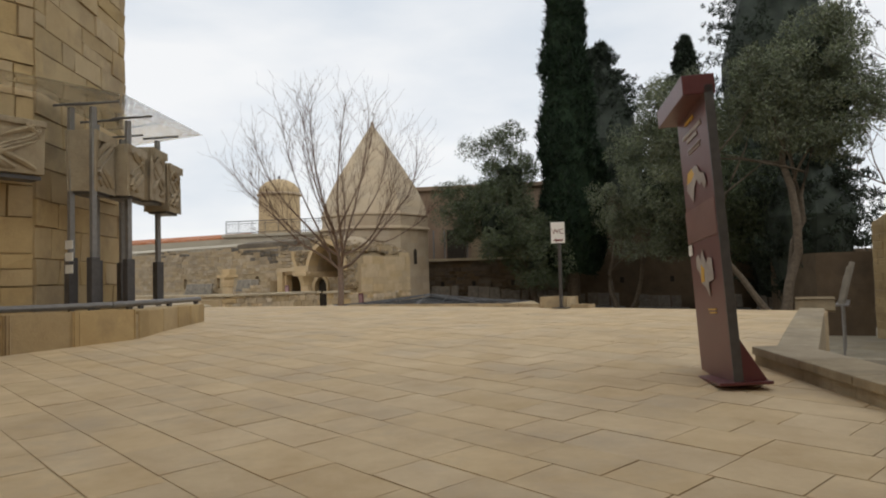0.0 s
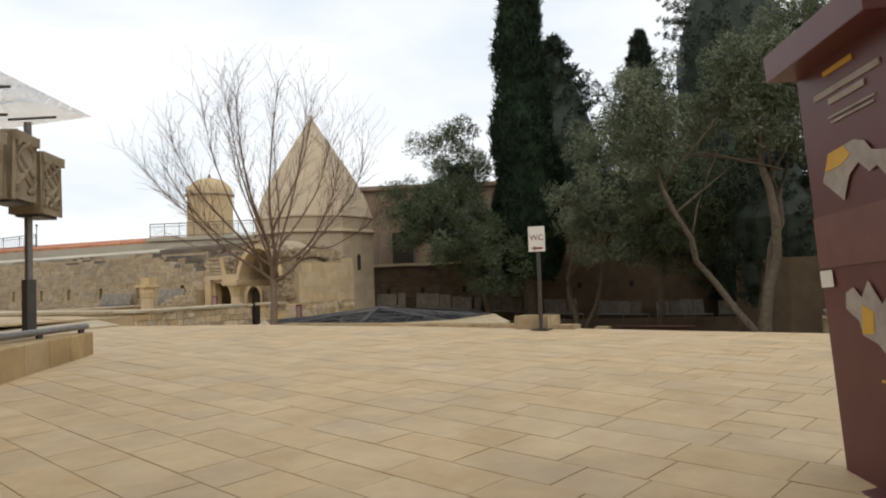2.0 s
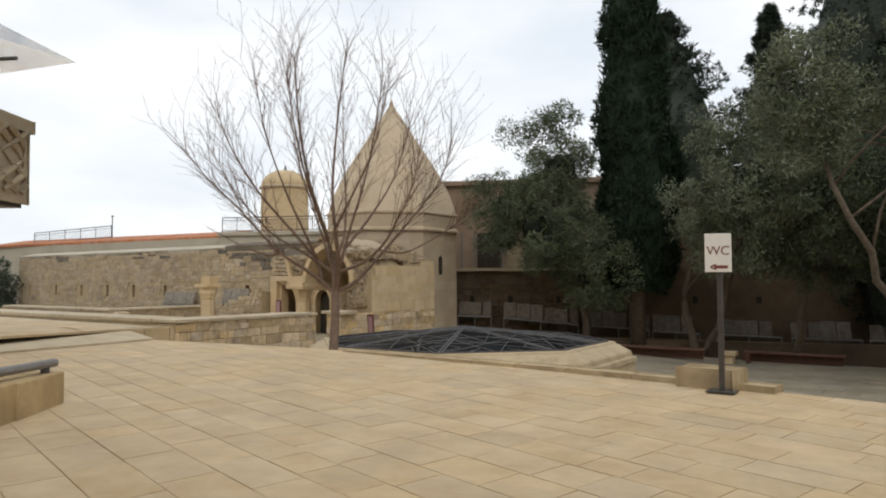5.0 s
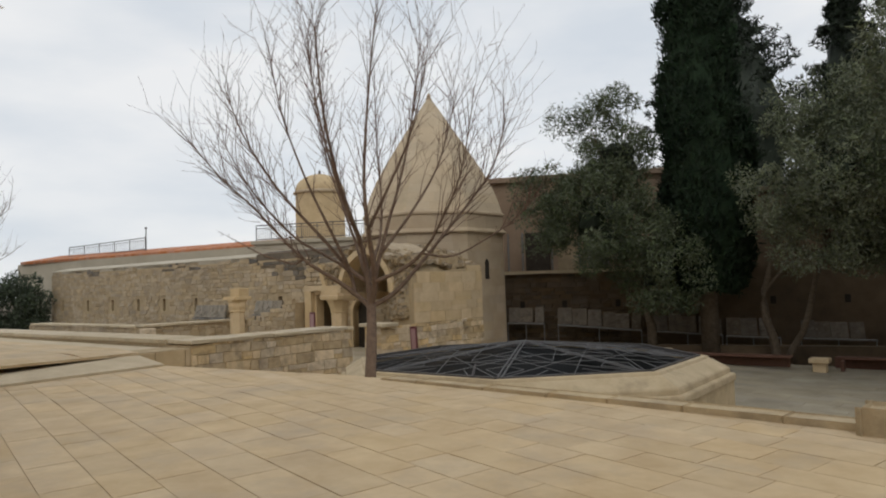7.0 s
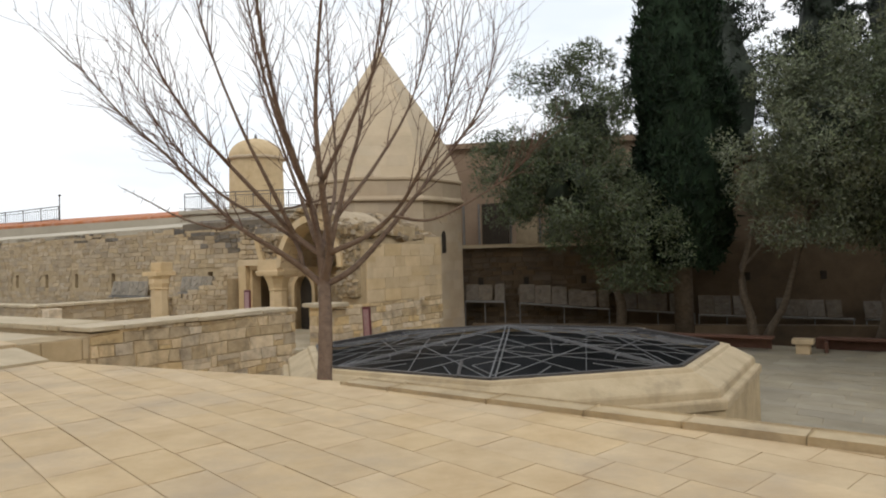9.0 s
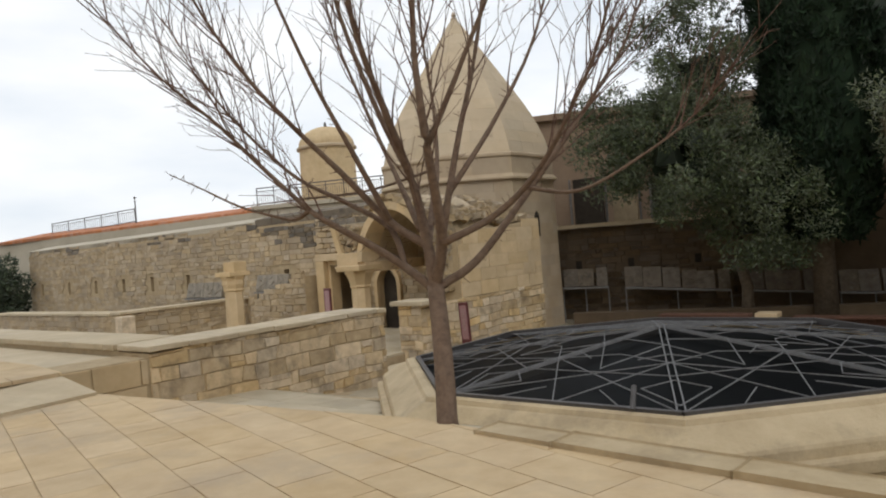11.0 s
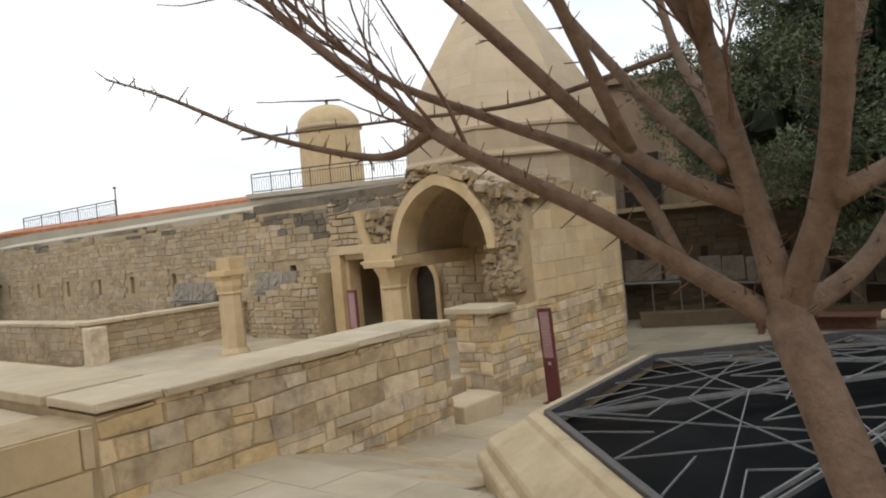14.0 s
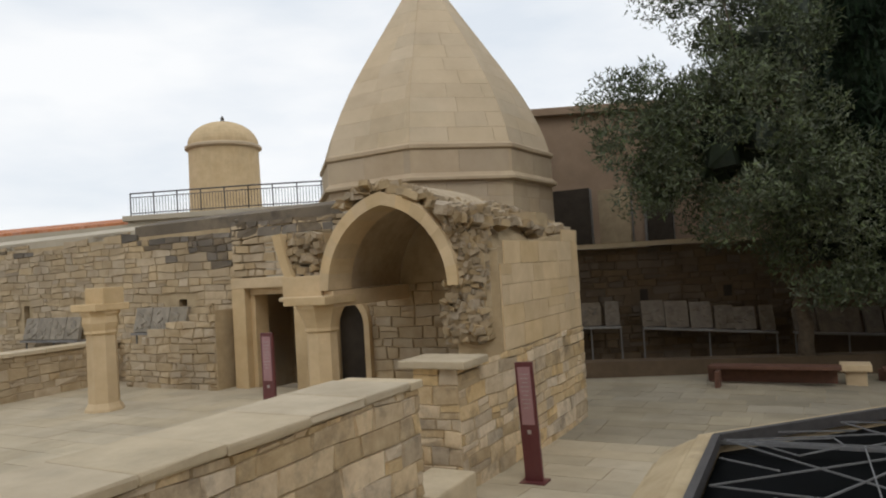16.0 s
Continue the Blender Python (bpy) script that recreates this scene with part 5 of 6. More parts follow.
def fragment(x, y, z, w, h, dep, xdir, label):
    """Carved frieze block with lobed relief on its face."""
    p = thing("carved_fragment", (x, y, z), label, "carved stone", "frieze fragments")
    xd = Vector(xdir).normalized()
    yd = UP.cross(xd)
    c = Vector((x, y, z))
    bm = box(bmesh.new(), c, (w, dep, h), xd, yd, UP, bev=0.03)
    for v in bm.verts:
        v.co += Vector((r7.uniform(-1, 1), r7.uniform(-1, 1), r7.uniform(-1, 1))) * 0.018
    part("block", bm, M_CARVED, p)
    part("crown_moulding", box(bmesh.new(), c + UP * (h * 0.45) - yd * (dep * 0.5), (w * 1.03, 0.1, h * 0.12), xd, yd, UP, bev=0.02), M_CARVED, p)
    for k in range(4):
        pts = []
        ph = r7.uniform(0, 6)
        for j in range(9):
            a = j / 8
            pts.append(c - yd * (dep * 0.52) + xd * (w * (0.38 * math.sin(a * 5 + ph))) + UP * (h * (a - 0.5) * 0.8))
        part("carved_scroll", tube(bmesh.new(), pts, [0.035 + 0.02 * math.sin(j) for j in range(9)], 6), M_CARVED, p)
    part("bracket", box(bmesh.new(), c - UP * (h * 0.5 + 0.04), (w * 0.9, dep * 0.8, 0.06), xd, yd, UP), M_STEEL, p)
    return p


for (x, y, z, w, h, xd) in ((-6.6, 12.4, 2.66, 0.72, 0.92, (-0.2, 1, 0)), (-6.42, 11.5, 2.8, 0.7, 0.95, (-0.2, 1, 0)), (-6.3, 10.6, 2.72, 0.75, 0.85, (-0.2, 1, 0)), (-6.35, 9.75, 2.75, 0.7, 0.95, (-0.2, 1, 0)), (-6.9, 8.55, 2.85, 0.9, 0.85, (0.45, 1, 0)), (-7.6, 7.2, 2.9, 1.0, 0.8, (0.45, 1, 0))):
    fragment(x, y, z, w, h, 0.45, xd, "weathered carved sandstone frieze fragment held on steel brackets")

# ---- low ledge and stones at the plaza's other side ----
ledge = thing("stone_ledge", (4, 5, -0.3), "low broad ledge of worn stone slabs along the plaza edge", "ledge")
LG = [((3.25, 6.3), (3.56, 4.26)), ((3.56, 4.26), (3.8, 1.0)), ((3.8, 1.0), (3.95, -6))]


def ledge_run(a, b, wid, rise, step, riser=True):
    a, b = Vector((*a, 0)), Vector((*b, 0))
    L, t = (b - a).length, (b - a).normalized()
    n = Vector((-t.y, t.x, 0))
    if n.x < 0:
        n = -n
    x = 0.0
    while x < L - 0.05:
        ln = min(r7.uniform(0.75, 1.15) * step, L - x)
        p, q = a + t * (x + 0.004), a + t * (x + ln - 0.004)
        out = [p, q, q + n * wid, p + n * wid]
        out = [(v.x, v.y) for v in out]
        part("ledge_slab", prism(out, lambda x, y: z_plaza(x, y) + rise - 0.08, lambda x, y: z_plaza(x, y) + rise, 0.012), M_LEDGE, ledge)
        inn = [p + n * 0.03, q + n * 0.03, q + n * wid, p + n * wid]
        if riser:
            part("riser_block", prism([(v.x, v.y) for v in inn], -1.0, lambda x, y: z_plaza(x, y) + rise - 0.082), M_LEDGE, ledge)
        x += ln


for (a, b) in LG:
    ledge_run(a, b, 0.5, 0.18, 1.0)
ledge_run((5.9, 12.9), (3.4, 6.3), 0.42, 0.03, 1.3)
n, t = Vector((0.92, -0.33, 0)), Vector((0.33, 0.92, 0))
part("end_block", box(bmesh.new(), (6.3, 13.25, -0.02), (0.4, 0.62, 0.22), t, n, UP, bev=0.03), M_LEDGE, ledge)
for (x, y, w, h) in ((9.5, 20.4, 0.8, 1.05), (9.9, 21.3, 0.9, 1.2), (10.3, 22.3, 0.85, 1.0)):
    relief("carved_slab", (x, y, -0.33), w, h, Vector((-0.35, -0.94, 0)).normalized(), Vector((-0.94, 0.35, 0)).normalized(), M_OLDRELIEF, "broken carved sandstone block leaning on a steel rack", "carved slabs")
rack((9.3, 19.8, -0.36), (10.6, 23.0, -0.36), -1.85, "steel rack for broken carved stones beside the ledge")

# walls that close the place: the east one, then two added out of view
east = thing("wall_east", (15, 18, -1.5), "tall yellow sandstone wall rising beyond the trees", "wall", kind="structure")
ea, eb = Vector((12.9, 26.2, 0)), Vector((15.0, 8.0, 0))
et = (eb - ea).normalized()
en = Vector((et.y, -et.x, 0))
part("core", prism([(12.9, 26.2), (15.0, 8.0), (16, 8), (13.9, 26.2)], -2.35, lambda x, y: 2.3 + 0.3 * (26.2 - y)), M_TOWER, east)
joined_stones("masonry", courses(ea, eb, -1.5, lambda r: 2.3 + 0.29 * r, r7, (0.2, 0.34), (0.35, 0.9)), en, 0.03, M_TOWER, east, r7, 0.012)
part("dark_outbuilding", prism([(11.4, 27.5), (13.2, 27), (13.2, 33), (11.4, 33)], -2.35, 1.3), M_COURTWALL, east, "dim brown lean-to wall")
# unseen walls, added to block skylight and darken the near paving
solo("wall_south", prism([(-22, -5.5), (16, -5.5), (16, -6.5), (-22, -6.5)], -2, 13), M_TOWER, "unseen plain sandstone palace front added to shade the plaza", "wall", kind="structure")
solo("wall_southeast", prism([(9.0, 3), (10, 3), (10, -5.5), (9, -5.5)], -2, 9), M_TOWER, "unseen plain sandstone side wall added to shade the plaza", "wall", kind="structure")

# ---- trees ----


def leaf_mesh(centres, normals_up, n_each, rad, size, rr, flat=0.0):
    """Many small leaf blades scattered in clumps: quads as (verts, faces)."""
    g = np.random.default_rng(rr)
    c = np.repeat(np.array(centres), n_each, axis=0)
    rads = np.repeat(np.array(rad), n_each)
    d = g.normal(size=c.shape)
    d /= np.linalg.norm(d, axis=1)[:, None]
    p = c + d * (rads * g.uniform(0.25, 1.0, len(c)) ** 0.5)[:, None]
    a = g.normal(size=c.shape) + d * 0.5 + np.array([0, 0, normals_up])
    a /= np.linalg.norm(a, axis=1)[:, None]
    b = np.cross(a, g.normal(size=c.shape))
    b /= np.linalg.norm(b, axis=1)[:, None]
    ln = (size[0] * g.uniform(0.7, 1.4, len(c)))[:, None]
    w = (size[1] * g.uniform(0.7, 1.3, len(c)))[:, None]
    v = np.stack([p - b * w, p + a * ln * 0.5 + b * w * 0.2 - b * w, p + a * ln, p + b * w], axis=1).reshape(-1, 3)
    f = np.arange(len(v)).reshape(-1, 4)
    return [tuple(x) for x in v.tolist()], [tuple(x) for x in f.tolist()]


def crown_clumps(lobes, n, rr, shell=0.55):
    """Clump centres spread through ellipsoid lobes, denser outside."""
    out = []
    tot = sum(l[3] * l[4] * l[5] for l in lobes)
    for (x, y, z, a, b, c) in lobes:
        for _ in range(max(3, int(n * a * b * c / tot))):
            d = Vector((rr.gauss(0, 1), rr.gauss(0, 1), rr.gauss(0, 1))).normalized()
            k = rr.uniform(shell, 1.02)
            out.append((x + d.x * a * k, y + d.y * b * k, z + d.z * c * k))
    return out


def limb_path(a, b, rr, bend=0.15, n=6):
    a, b = Vector(a), Vector(b)
    L = (b - a).length
    pts = []
    off = Vector((0, 0, 0))
    for i in range(n + 1):
        t = i / n
        pts.append(a.lerp(b, t) + off * math.sin(math.pi * t))
        off += Vector((rr.uniform(-1, 1), rr.uniform(-1, 1), rr.uniform(-0.4, 0.6))) * bend * L / n
    return pts


def leafy_tree(name, base, stems, lobes, n_clump, per, size, leaf_m, bark_m, seed, label, clump_r=(0.35, 0.65), up=0.3, core=0.0):
    rr = random.Random(seed)
    p = thing(name, base, label, "tree", "court trees")
    for (tip, r0) in stems:
        b = Vector(base) + Vector((rr.uniform(-0.2, 0.2), rr.uniform(-0.2, 0.2), 0))
        pts = limb_path(b, tip, rr, 0.35, 8)
        part("trunk", tube(bmesh.new(), pts, [r0 * (1.25 if i == 0 else 1 - 0.07 * i) for i in range(9)], 9), bark_m, p, smooth=True)
        for k in range(3):
            q = pts[5 + k % 3]
            l = rr.choice(lobes)
            e = Vector((l[0] + rr.uniform(-0.7, 0.7) * l[3], l[1] + rr.uniform(-0.7, 0.7) * l[4], l[2] + rr.uniform(-0.4, 0.7) * l[5]))
            lp = limb_path(q, e, rr, 0.3, 6)
            part("limb", tube(bmesh.new(), lp, [r0 * 0.32 * (1 - 0.13 * i) for i in range(7)], 6), bark_m, p, smooth=True)
    cl = crown_clumps(lobes, n_clump, rr)
    part("crown", leaf_mesh(cl, up, per, [rr.uniform(*clump_r) for _ in cl], size, seed), leaf_m, p)
    # near-black blocks paint the deep shade between the leaf clumps
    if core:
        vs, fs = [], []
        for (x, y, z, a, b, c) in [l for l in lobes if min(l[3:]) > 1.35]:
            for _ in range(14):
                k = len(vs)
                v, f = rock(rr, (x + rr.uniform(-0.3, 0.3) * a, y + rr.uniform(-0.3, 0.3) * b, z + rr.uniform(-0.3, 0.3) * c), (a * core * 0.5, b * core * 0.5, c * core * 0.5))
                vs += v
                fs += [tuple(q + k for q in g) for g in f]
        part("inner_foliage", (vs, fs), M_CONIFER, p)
    return p


leafy_tree("olive_tree", (0.5, 36.4, -1.6), [((-0.3, 35.6, 3.0), 0.2)], [(-1.2, 34.9, 3.7, 2.3, 2.1, 2.0), (-0.5, 35.2, 6.0, 1.6, 1.5, 1.4), (-3.4, 35.2, 4.2, 1.2, 1.3, 1.6), (-1.9, 35.0, 7.3, 1.2, 1.0, 0.8), (1.0, 35.0, 2.0, 1.8, 1.6, 2.0), (-0.5, 35.3, 7.9, 1.0, 1.0, 0.8)], 250, 240, (0.13, 0.02), M_OLIVE, M_OLDBARK, 101, "dense grey-green olive tree spreading over the court", core=0.3)
leafy_tree("olive_tree", (4.9, 35.3, -1.85), [((4.6, 34.4, 2.2), 0.17), ((6.3, 33.6, 2.8), 0.13)], [(6.5, 33.2, 4.8, 2.2, 2.2, 2.1), (4.7, 33.5, 4.5, 1.3, 1.4, 1.5), (7.6, 33.4, 3.4, 1.9, 1.8, 1.8), (6.5, 33.2, 7.0, 1.3, 1.2, 1.1), (5.3, 33.4, 6.3, 1.0, 1.0, 1.2), (8.2, 33.3, 6.3, 1.3, 1.2, 1.3), (6.1, 33.7, 2.5, 1.9, 1.6, 1.2)], 250, 240, (0.13, 0.02), M_OLIVE_PALE, M_OLDBARK, 102, "round grey-green olive tree beside the court wall", core=0.3)
leafy_tree("olive_tree", (9.2, 24.5, -1.85), [((6.2, 24.8, 4.4), 0.13), ((9.3, 24.5, 6.0), 0.19), ((10.3, 24.2, 4.8), 0.14)], [(6.0, 25.0, 6.3, 1.2, 1.3, 1.6), (5.9, 25.0, 4.9, 1.0, 1.1, 0.9), (9.0, 24.4, 7.3, 1.4, 1.5, 1.4), (10.6, 24.4, 8.2, 1.5, 1.5, 1.4), (11.3, 24.2, 6.1, 1.4, 1.5, 1.7), (9.5, 24.6, 5.7, 1.3, 1.4, 1.1), (8.0, 24.9, 5.9, 0.8, 0.9, 0.7)], 290, 230, (0.12, 0.02), M_OLIVE_PALE, M_OLDBARK, 103, "tall many-stemmed olive tree at the edge of the court", core=0.26)
leafy_tree("olive_tree", (8.2, 34.6, -1.85), [((8.5, 33.6, 3.0), 0.17)], [(8.9, 31.8, 4.4, 2.3, 2.0, 2.4), (10.6, 32.0, 3.2, 1.6, 1.6, 1.8), (8.6, 32.0, 7.0, 1.3, 1.2, 1.5), (9.0, 33.0, 2.2, 2.0, 1.6, 1.2)], 180, 230, (0.13, 0.02), M_OLIVE, M_OLDBARK, 104, "shaded olive tree standing by the court wall", core=0.3)


def cypress(base, h, rad, seed, leaf_m, label, ragged=0.12, z0=1.2, top_pow=0.75, per=12, n=2600, size=(0.26, 0.035), name="cypress_tree"):
    """Upright conifer: tapered column of upswept sprays over a dark inner mass."""
    rr = random.Random(seed)
    p = thing(name, base, label, "tree", "court trees")
    bx, by, bz = base
    part("trunk", tube(bmesh.new(), [(bx, by, bz), (bx, by, bz + h * 0.4), (bx, by, bz + h * 0.9)], [rad * 0.17, rad * 0.14, 0.04], 10), M_OLDBARK, p, smooth=True)
    prof = []
    for i in range(13):
        t = i / 12
        prof.append((max(0.03, rad * 0.8 * (min(1, 0.62 + t * 3)) * (1 - t) ** top_pow), z0 + t * (h - z0)))
    part("inner_foliage", lathe((bx, by, bz), prof, 14), leaf_m, p)
    cl, rads = [], []
    for _ in range(n):
        t = rr.random() ** 1.15
        r = rad * min(1, 0.62 + t * 3) * (1 - t) ** top_pow
        a = rr.uniform(0, math.tau)
        q = r * (1 + ragged * rr.gauss(0, 1)) * (0.86 + 0.1 * math.sin(3 * a + 9 * t) + 0.08 * math.sin(31 * t + a))
        cl.append((bx + q * math.cos(a), by + q * math.sin(a), bz + z0 + t * (h - z0)))
        rads.append(0.16 + 0.1 * rr.random())
    part("crown", leaf_mesh(cl, 1.6 if ragged < 0.2 else -0.1, per, rads, size, seed), leaf_m, p)
    return p


def conifer(base, h, rad, seed, label, lean=0.0, belly=0.35):
    """Dark ragged conifer: tiers of limbs ending in spiky sprays, with gaps between."""
    rr = random.Random(seed)
    p = thing("conifer_tree", base, label, "tree", "court trees")
    bx, by, bz = base
    part("trunk", tube(bmesh.new(), [(bx, by, bz), (bx, by, bz + h * 0.5), (bx, by, bz + h * 0.96)], [0.28, 0.2, 0.03], 10), M_OLDBARK, p, smooth=True)
    wide = lambda t: rad * min(1, 0.55 + t / max(belly, 0.05) * 0.45) * (1 - max(0, (t - belly) / (1 - belly))) ** 0.8
    part("inner_foliage", lathe((bx, by, bz), [(max(0.03, 0.74 * wide(i / 14)), 1.2 + i / 14 * (h - 1.6)) for i in range(15)], 11), M_CONIFER, p)
    cl, rads = [], []
    for k in range(int(26 * h)):
        t = rr.random() ** 0.9
        a = rr.uniform(0, math.tau)
        reach = wide(t) * rr.choice((0.75, 0.9, 1.0, 1.0, 1.12, 1.25)) + 0.15
        rise = rr.uniform(-0.05, 0.45)
        z0 = bz + 1.2 + t * (h - 1.3)
        for j in range(5):
            f = 0.5 + 0.125 * j
            cl.append((bx + reach * f * math.cos(a), by + reach * f * math.sin(a), z0 + rise * reach * (f - 0.5)))
            rads.append(0.3 - 0.045 * j)
    part("crown", leaf_mesh(cl, 0.5, 22, rads, (0.2, 0.03), seed), M_CONIFER, p)
    return p


cypress((2.55, 35.6, -1.75), 22.7, 2.0, 111, M_CYPRESS, "very tall dark columnar cypress", 0.045, 2.6, 0.66, 12, 3600)
conifer((4.9, 43.2, -0.5), 15.8, 3.4, 112, "dark ragged conifer behind the court wall", belly=0.56)
conifer((10.0, 43.2, -0.5), 15.8, 2.4, 113, "slender dark ragged conifer behind the court wall", belly=0.3)
conifer((15.3, 43.0, -0.5), 24.0, 4.4, 114, "broad tall dark conifer behind the court wall", belly=0.55)
conifer((12.4, 31.0, -1.85), 8.8, 2.6, 115, "dark evergreen filling the corner of the court", belly=0.5)
conifer((13.2, 37.2, -1.85), 13.5, 3.0, 116, "dark evergreen filling the corner of the court", belly=0.5)


def twiggy(bm, a, d, L, r0, rr, depth, droop=0.15, kids=4):
    """Bare branch with side twigs, recursive."""
    n = 5
    pts, p, v = [Vector(a)], Vector(a), Vector(d).normalized()
    for i in range(n):
        v = (v + Vector((rr.uniform(-1, 1), rr.uniform(-1, 1), rr.uniform(-0.3, 0.8))) * droop).normalized()
        p = p + v * (L / n)
        pts.append(p.copy())
    tube(bm, pts, [max(0.0022, r0 * (1 - 0.8 * i / n)) for i in range(n + 1)], 5 if r0 > 0.012 else 4)
    if depth > 0:
        for k in range(kids):
            i = 1 + (k * (n - 1)) // max(1, kids - 1) if kids > 1 else 3
            i = min(i, n - 1)
            ax = (pts[i + 1] - pts[i]).normalized()
            side = (ax.orthogonal() * math.cos(k * 2.4 + rr.uniform(0, 1.5)) + ax.cross(ax.orthogonal()) * math.sin(k * 2.4 + rr.uniform(0, 1.5))).normalized()
            nd = (ax * 0.95 + side * rr.uniform(0.5, 0.9) + UP * 0.22).normalized()
            twiggy(bm, pts[i].lerp(pts[i + 1], rr.random()), nd, L * rr.uniform(0.4, 0.7), max(0.0035, r0 * 0.5), rr, depth - 1, droop, max(2, kids - 1))


def smooth_path(pts, k=4):
    """Catmull-Rom through the points."""
    P = [Vector(p) for p in pts]
    P = [P[0] * 2 - P[1]] + P + [P[-1] * 2 - P[-2]]
    out = []
    for i in range(1, len(P) - 2):
        for j in range(k):
            t = j / k
            a, b, c, d = P[i - 1], P[i], P[i + 1], P[i + 2]
            out.append(0.5 * ((2 * b) + (c - a) * t + (2 * a - 5 * b + 4 * c - d) * t * t + (3 * b - a - 3 * c + d) * t ** 3))
    return out + [P[-2]]


bare = thing("bare_tree", (-4.65, 18.4, -0.06), "leafless brown tree with many upswept twiggy limbs beside the light well", "tree")
rt = random.Random(77)
tp = smooth_path([(-4.68, 18.46, -0.14), (-4.74, 18.72, 0.32), (-4.81, 18.96, 0.72), (-4.88, 19.16, 1.06)])
part("trunk", tube(bmesh.new(), tp, [0.105] + [0.09 - 0.001 * i for i in range(1, len(tp))], 14), M_BARK, bare, smooth=True)
FORK, CROTCH = (-4.89, 19.16, 1.03), (-4.94, 19.22, 1.44)
BOUGHS = [
    ([(-4.86, 19.11, 0.98), (-4.9, 19.17, 1.2), CROTCH, (-5.05, 19.25, 2.03), (-5.17, 18.98, 2.65), (-5.35, 18.82, 3.4), (-5.5, 18.7, 4.5), (-5.55, 18.6, 5.7)], 0.066, 0.3),
    ([FORK, (-4.75, 19.02, 1.5), (-4.74, 18.78, 2.1), (-4.75, 18.65, 2.6), (-4.8, 18.75, 3.3), (-4.72, 18.8, 4.5), (-4.55, 18.8, 5.9)], 0.058, 0.3),
    ([FORK, (-5.2, 19.3, 1.25), (-5.5, 19.28, 1.47), (-5.82, 19.24, 1.67), (-6.13, 19.25, 1.88), (-6.7, 19.4, 2.38), (-7.2, 19.4, 2.9), (-7.7, 19.25, 3.4), (-8.3, 19.0, 4.2)], 0.046, 0.4),
    ([(-6.13, 19.25, 1.88), (-6.33, 19.33, 1.81), (-6.6, 19.45, 1.86), (-7.03, 19.45, 2.01), (-7.54, 19.53, 2.26), (-8.06, 19.78, 2.47)], 0.024, 2.0),
    ([CROTCH, (-5.35, 19.4, 1.7), (-5.85, 19.42, 2.25), (-6.35, 19.37, 2.8), (-6.8, 19.37, 3.35), (-7.3, 19.3, 4.2), (-7.6, 19.2, 5.1)], 0.042, 0.38),
    ([(-5.2, 19.3, 1.25), (-5.4, 19.5, 1.65), (-5.95, 19.72, 1.97), (-6.5, 19.82, 2.27), (-7.0, 19.8, 2.75), (-7.45, 19.8, 3.3), (-7.95, 19.7, 4.2)], 0.034, 0.42),
    ([CROTCH, (-5.0, 19.8, 1.95), (-5.06, 20.25, 2.28), (-5.15, 20.65, 3.0), (-5.3, 20.9, 4.1), (-5.35, 21.0, 5.5)], 0.038, 0.4),
    ([(-5.06, 20.25, 2.28), (-5.79, 20.09, 2.1), (-6.53, 19.89, 2.06), (-7.17, 19.57, 2.01)], 0.018, 2.0),
    ([(-4.75, 19.02, 1.5), (-4.66, 19.05, 1.9), (-4.57, 19.3, 2.5), (-4.42, 19.6, 3.3), (-4.25, 19.8, 4.4), (-4.1, 19.9, 5.6)], 0.04, 0.36),
    ([FORK, (-4.52, 19.34, 1.26), (-4.14, 19.68, 1.75), (-3.74, 19.9, 2.28), (-3.35, 20.25, 2.85), (-2.95, 20.5, 3.5), (-2.7, 20.6, 4.4)], 0.045, 0.4),
    ([(-4.75, 19.0, 1.45), (-4.3, 19.2, 1.66), (-3.9, 19.15, 1.98), (-3.56, 18.92, 2.42), (-3.2, 18.75, 3.1), (-2.95, 18.6, 4.1)], 0.038, 0.42),
    ([(-4.0, 19.18, 1.9), (-3.5, 19.33, 1.84), (-2.9, 19.45, 2.13), (-2.45, 19.6, 2.45), (-2.1, 19.6, 2.85)], 0.022, 0.5),
    ([(-5.02, 19.27, 1.6), (-5.35, 19.8, 2.1), (-5.8, 20.3, 2.9), (-6.3, 20.7, 4.0), (-6.6, 20.9, 5.2)], 0.034, 0.36),
    ([(-4.66, 19.05, 1.9), (-4.25, 19.7, 2.7), (-3.85, 20.1, 3.6), (-3.5, 20.3, 5.0)], 0.03, 0.36),
    ([(-5.35, 19.4, 1.7), (-5.62, 19.2, 2.4), (-5.95, 19.05, 3.2), (-6.3, 18.9, 4.3), (-6.5, 18.8, 5.5)], 0.032, 0.36),
    ([(-5.06, 19.24, 2.1), (-5.4, 19.4, 2.8), (-5.75, 19.5, 3.8), (-6.0, 19.5, 5.0), (-6.1, 19.5, 5.9)], 0.034, 0.36),
    ([(-4.74, 18.72, 2.3), (-4.4, 18.8, 3.0), (-4.0, 18.85, 3.9), (-3.7, 18.9, 5.2)], 0.03, 0.36),
]
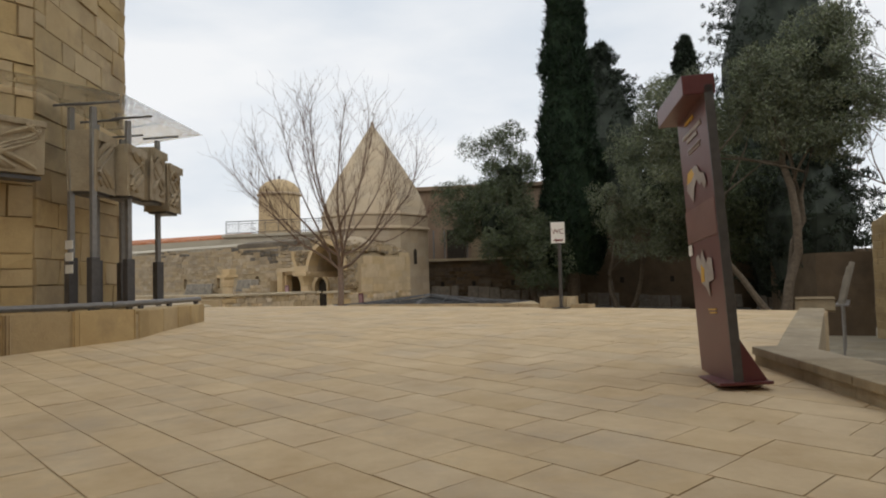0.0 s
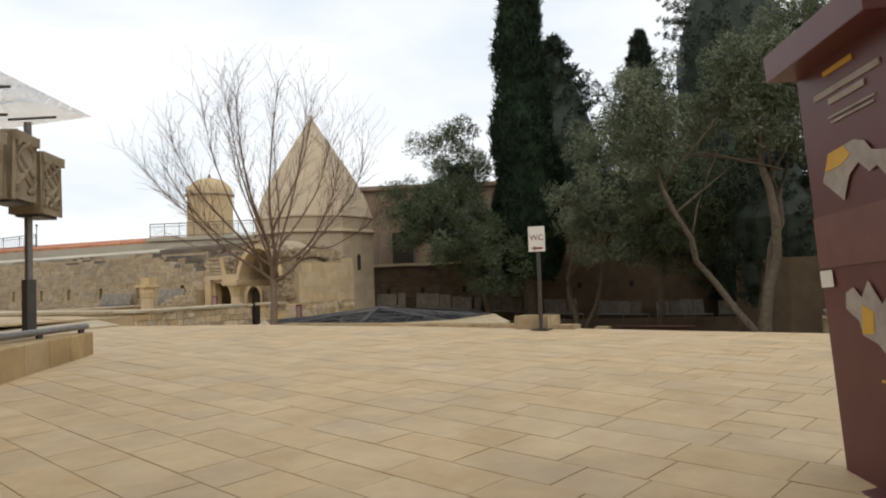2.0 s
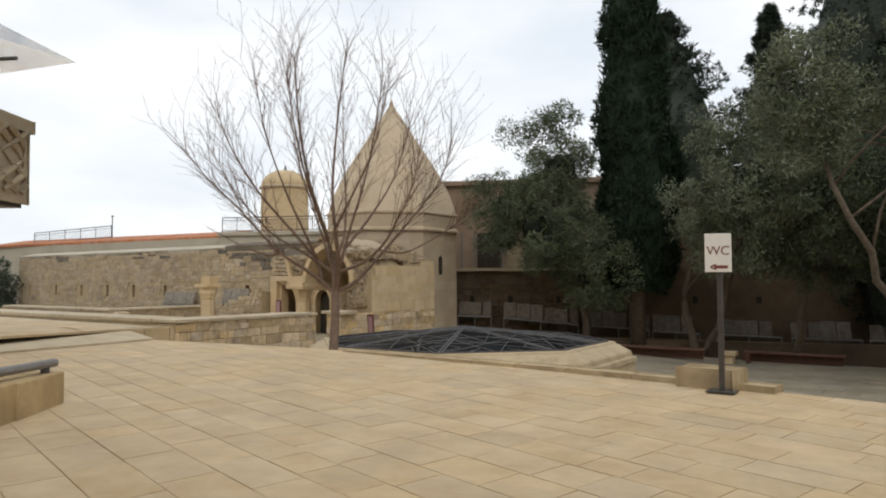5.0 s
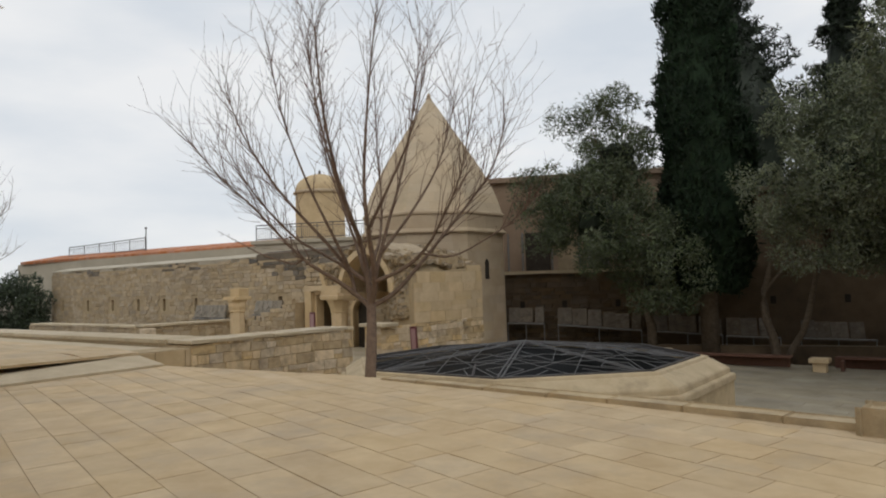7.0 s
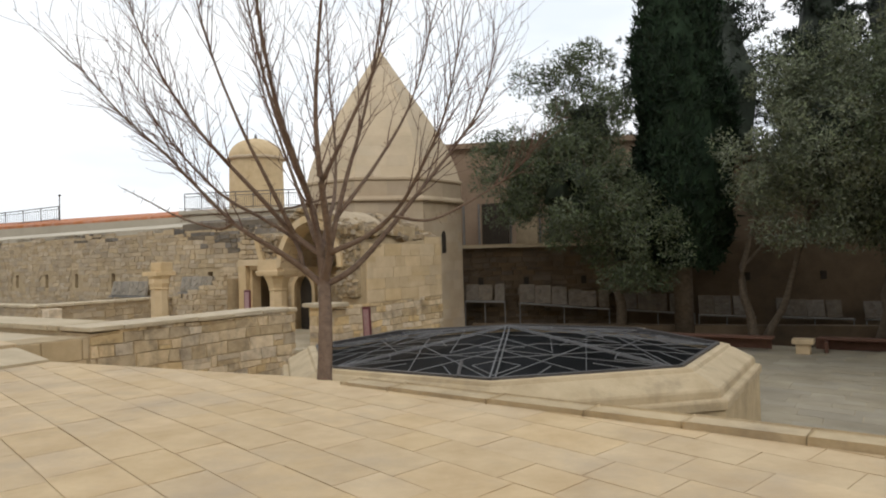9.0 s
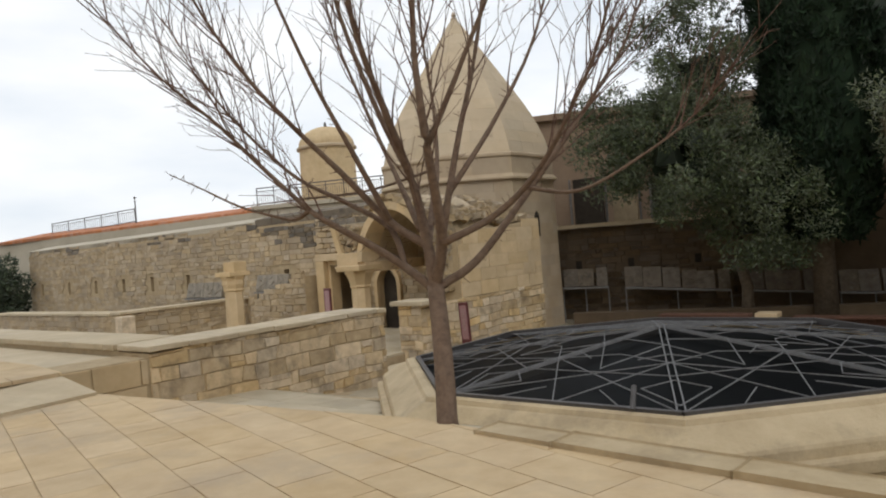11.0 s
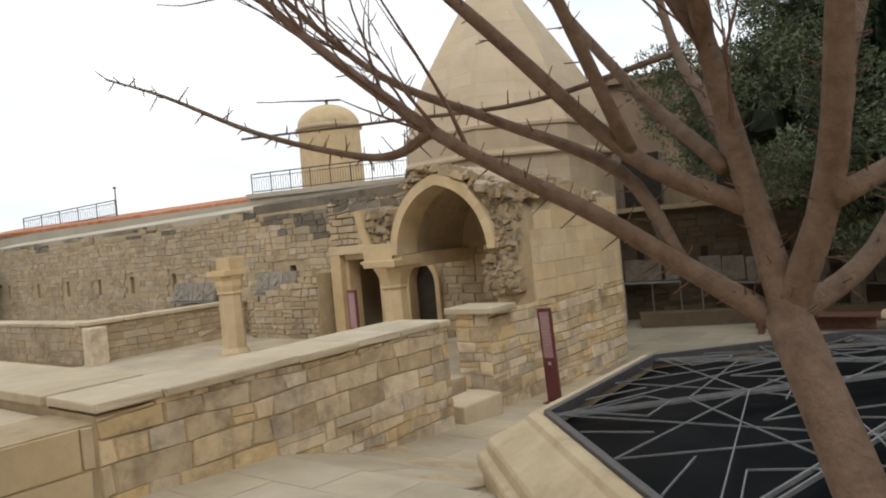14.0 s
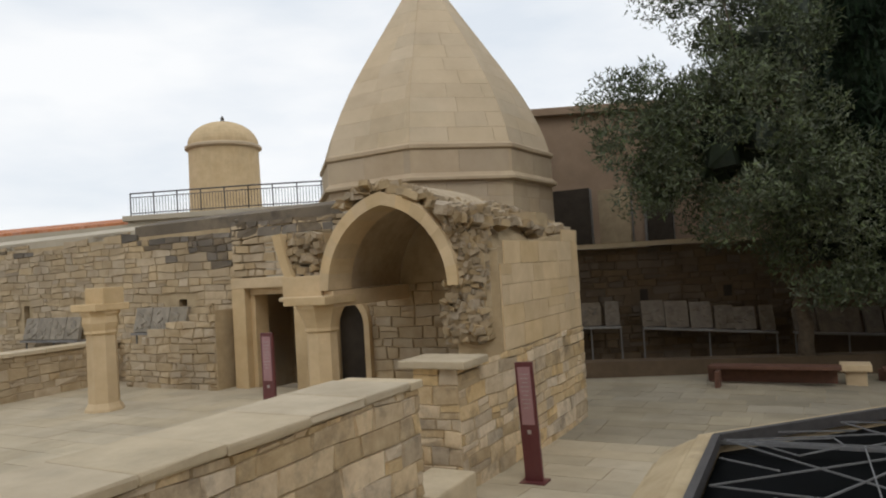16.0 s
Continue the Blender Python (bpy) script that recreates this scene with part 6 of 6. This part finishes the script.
for pts, r0, bare_to in BOUGHS:
    sp = smooth_path(pts, 5)
    n = len(sp)
    lb = part("limb", tube(bmesh.new(), sp, [max(0.0055, r0 * (1 - 0.86 * i / n)) for i in range(n)], 10), M_BARK, bare, smooth=True)
    bm = bmesh.new()
    for i in range(1, n - 1):
        ax = (sp[i + 1] - sp[i]).normalized()
        if i > n * bare_to:
            # long upswept shoots, nearly along the limb
            for k in range(2 if i > n * 0.6 else 1):
                turn = i * 2.4 + k * 3.0 + rt.uniform(-0.5, 0.5)
                side = (ax.orthogonal().normalized() * math.cos(turn) + ax.cross(ax.orthogonal().normalized()) * math.sin(turn))
                nd = (ax * 0.9 + side * rt.uniform(0.35, 0.65) + UP * 0.35).normalized()
                if rt.random() < 0.82:
                    twiggy(bm, sp[i].lerp(sp[i + 1], rt.random()), nd, rt.uniform(0.55, 1.25) * (0.6 if r0 < 0.025 else 1), 0.0095 * (1.25 - 0.5 * i / n), rt, 1 if rt.random() < 0.6 else 2, 0.12, 3)
        for k in range(2):
            # short spurs
            turn = rt.uniform(0, math.tau)
            side = (ax.orthogonal().normalized() * math.cos(turn) + ax.cross(ax.orthogonal().normalized()) * math.sin(turn) + UP * 0.4).normalized()
            a = sp[i].lerp(sp[i + 1], rt.random())
            tube(bm, [a, a + side * (r0 * (1 - 0.8 * i / n) + rt.uniform(0.02, 0.09))], [0.0042, 0.002], 4)
    tw = part("twig", bm, M_TWIG, lb)
    tw["kind"] = "stuff"


def far_bare(base, h, seed, label):
    rr = random.Random(seed)
    p = thing("bare_tree", base, label, "tree")
    b = Vector(base)
    pts = limb_path(b, b + Vector((0.3, 0, h * 0.45)), rr, 0.1, 5)
    part("trunk", tube(bmesh.new(), pts, [0.2 - 0.02 * i for i in range(6)], 8), M_OLDBARK, p, smooth=True)
    for k in range(9):
        a = k * math.tau / 9 + rr.random()
        bm = bmesh.new()
        twiggy(bm, pts[3 + k % 3], (math.cos(a), math.sin(a), rr.uniform(0.5, 1.6)), h * rr.uniform(0.45, 0.65), 0.09, rr, 3, 0.2, 5)
        part("limb", bm, M_TWIG, p)
    return p


far_bare((20.5, 33, -1.5), 13.5, 201, "leafless tree behind the east wall")
far_bare((-37.0, 38.5, -1.5), 8.5, 202, "leafless tree at the far end of the old wall")


def bush(x, y, r, h, seed):
    rr = random.Random(seed)
    p = thing("bush", (x, y, -1.5), "dense dark green shrub at the end of the old wall", "bush", "far shrubs")
    lobes = [(x + rr.uniform(-r, r) * 0.5, y + rr.uniform(-r, r) * 0.5, -1.5 + h * rr.uniform(0.35, 0.6), r * 0.6, r * 0.6, h * 0.45) for _ in range(4)]
    cl = crown_clumps(lobes, 60, rr)
    part("foliage", leaf_mesh(cl, 0.4, 110, [0.5] * len(cl), (0.2, 0.035), seed), M_BUSH, p)
    part("stem", tube(bmesh.new(), [(x, y, -1.8), (x, y, -0.5)], [0.12, 0.08], 6), M_OLDBARK, p)


for i, (x, y, r, h) in enumerate(((-33.6, 41.6, 2.0, 4.4), (-36.5, 42.5, 2.6, 4.6), (-40, 43, 3.0, 4.4), (-44, 44, 3.0, 4.4), (-35.0, 39.5, 1.6, 2.6))):
    bush(x, y, r, h, 300 + i)

# ---- paving slabs, laid last ----
RX, RY = Vector((0.777, -0.629, 0)), Vector((0.629, 0.777, 0))
BIG_N = [(3.95, 7.4), (12.96, 27.36), (-60, 40), (-60, -30), (-14, -32.4)]
BIG_S = [(4.94, -30), (3.45, 25), (-60, 25), (-60, -30)]


def plaza_slabs():
    for q in paving(PLAZA, z_plaza, random.Random(5), along=RX, across=RY):
        c = sum(q, Vector()) / len(q)
        p = clip([(v.x, v.y) for v in q], BIG_N if c.y > 7.4 else BIG_S)
        if len(p) > 2 and abs(area(p)) > 0.01:
            yield [Vector((x, y, z_plaza(x, y))) for x, y in p]


lay(plaza_slabs(), plaza, near_lane, M_PAVE_OB, M_PAVE, random.Random(6))
for hull in ([xy(8.0, 11.0), xy(9.2, 22), xy(-14, 22), xy(-14, 9.87), xy(7.08, 9.87), xy(7.08, 11.0)],):
    lay(paving(hull, z_platform, random.Random(7), (0.5, 0.8), (0.7, 1.4)), platform, None, M_PAVE, M_PAVE, random.Random(8))
out_well = lambda x, y: (Vector((x, y, 0)) - GC).length > 3.6
court_slabs = list(paving(COURT, z_court, random.Random(9), (0.45, 0.7), (0.6, 1.2), accept=out_well))


def on_ramp(q):
    s, d = sd_of(q[0].x, q[0].y)
    return s < 13 and d > 0.5


lay([q for q in court_slabs if on_ramp(q)], court, lambda x, y: True, M_FLAG_OB, M_FLAG, random.Random(10), 150)
lay([q for q in court_slabs if not on_ramp(q)], court, None, M_COURT, M_COURT, random.Random(18))
lay(paving(HALF, lambda x, y: -0.81, random.Random(15), (0.45, 0.7), (0.6, 1.2)), patio, None, M_FLAG, M_FLAG, random.Random(16))
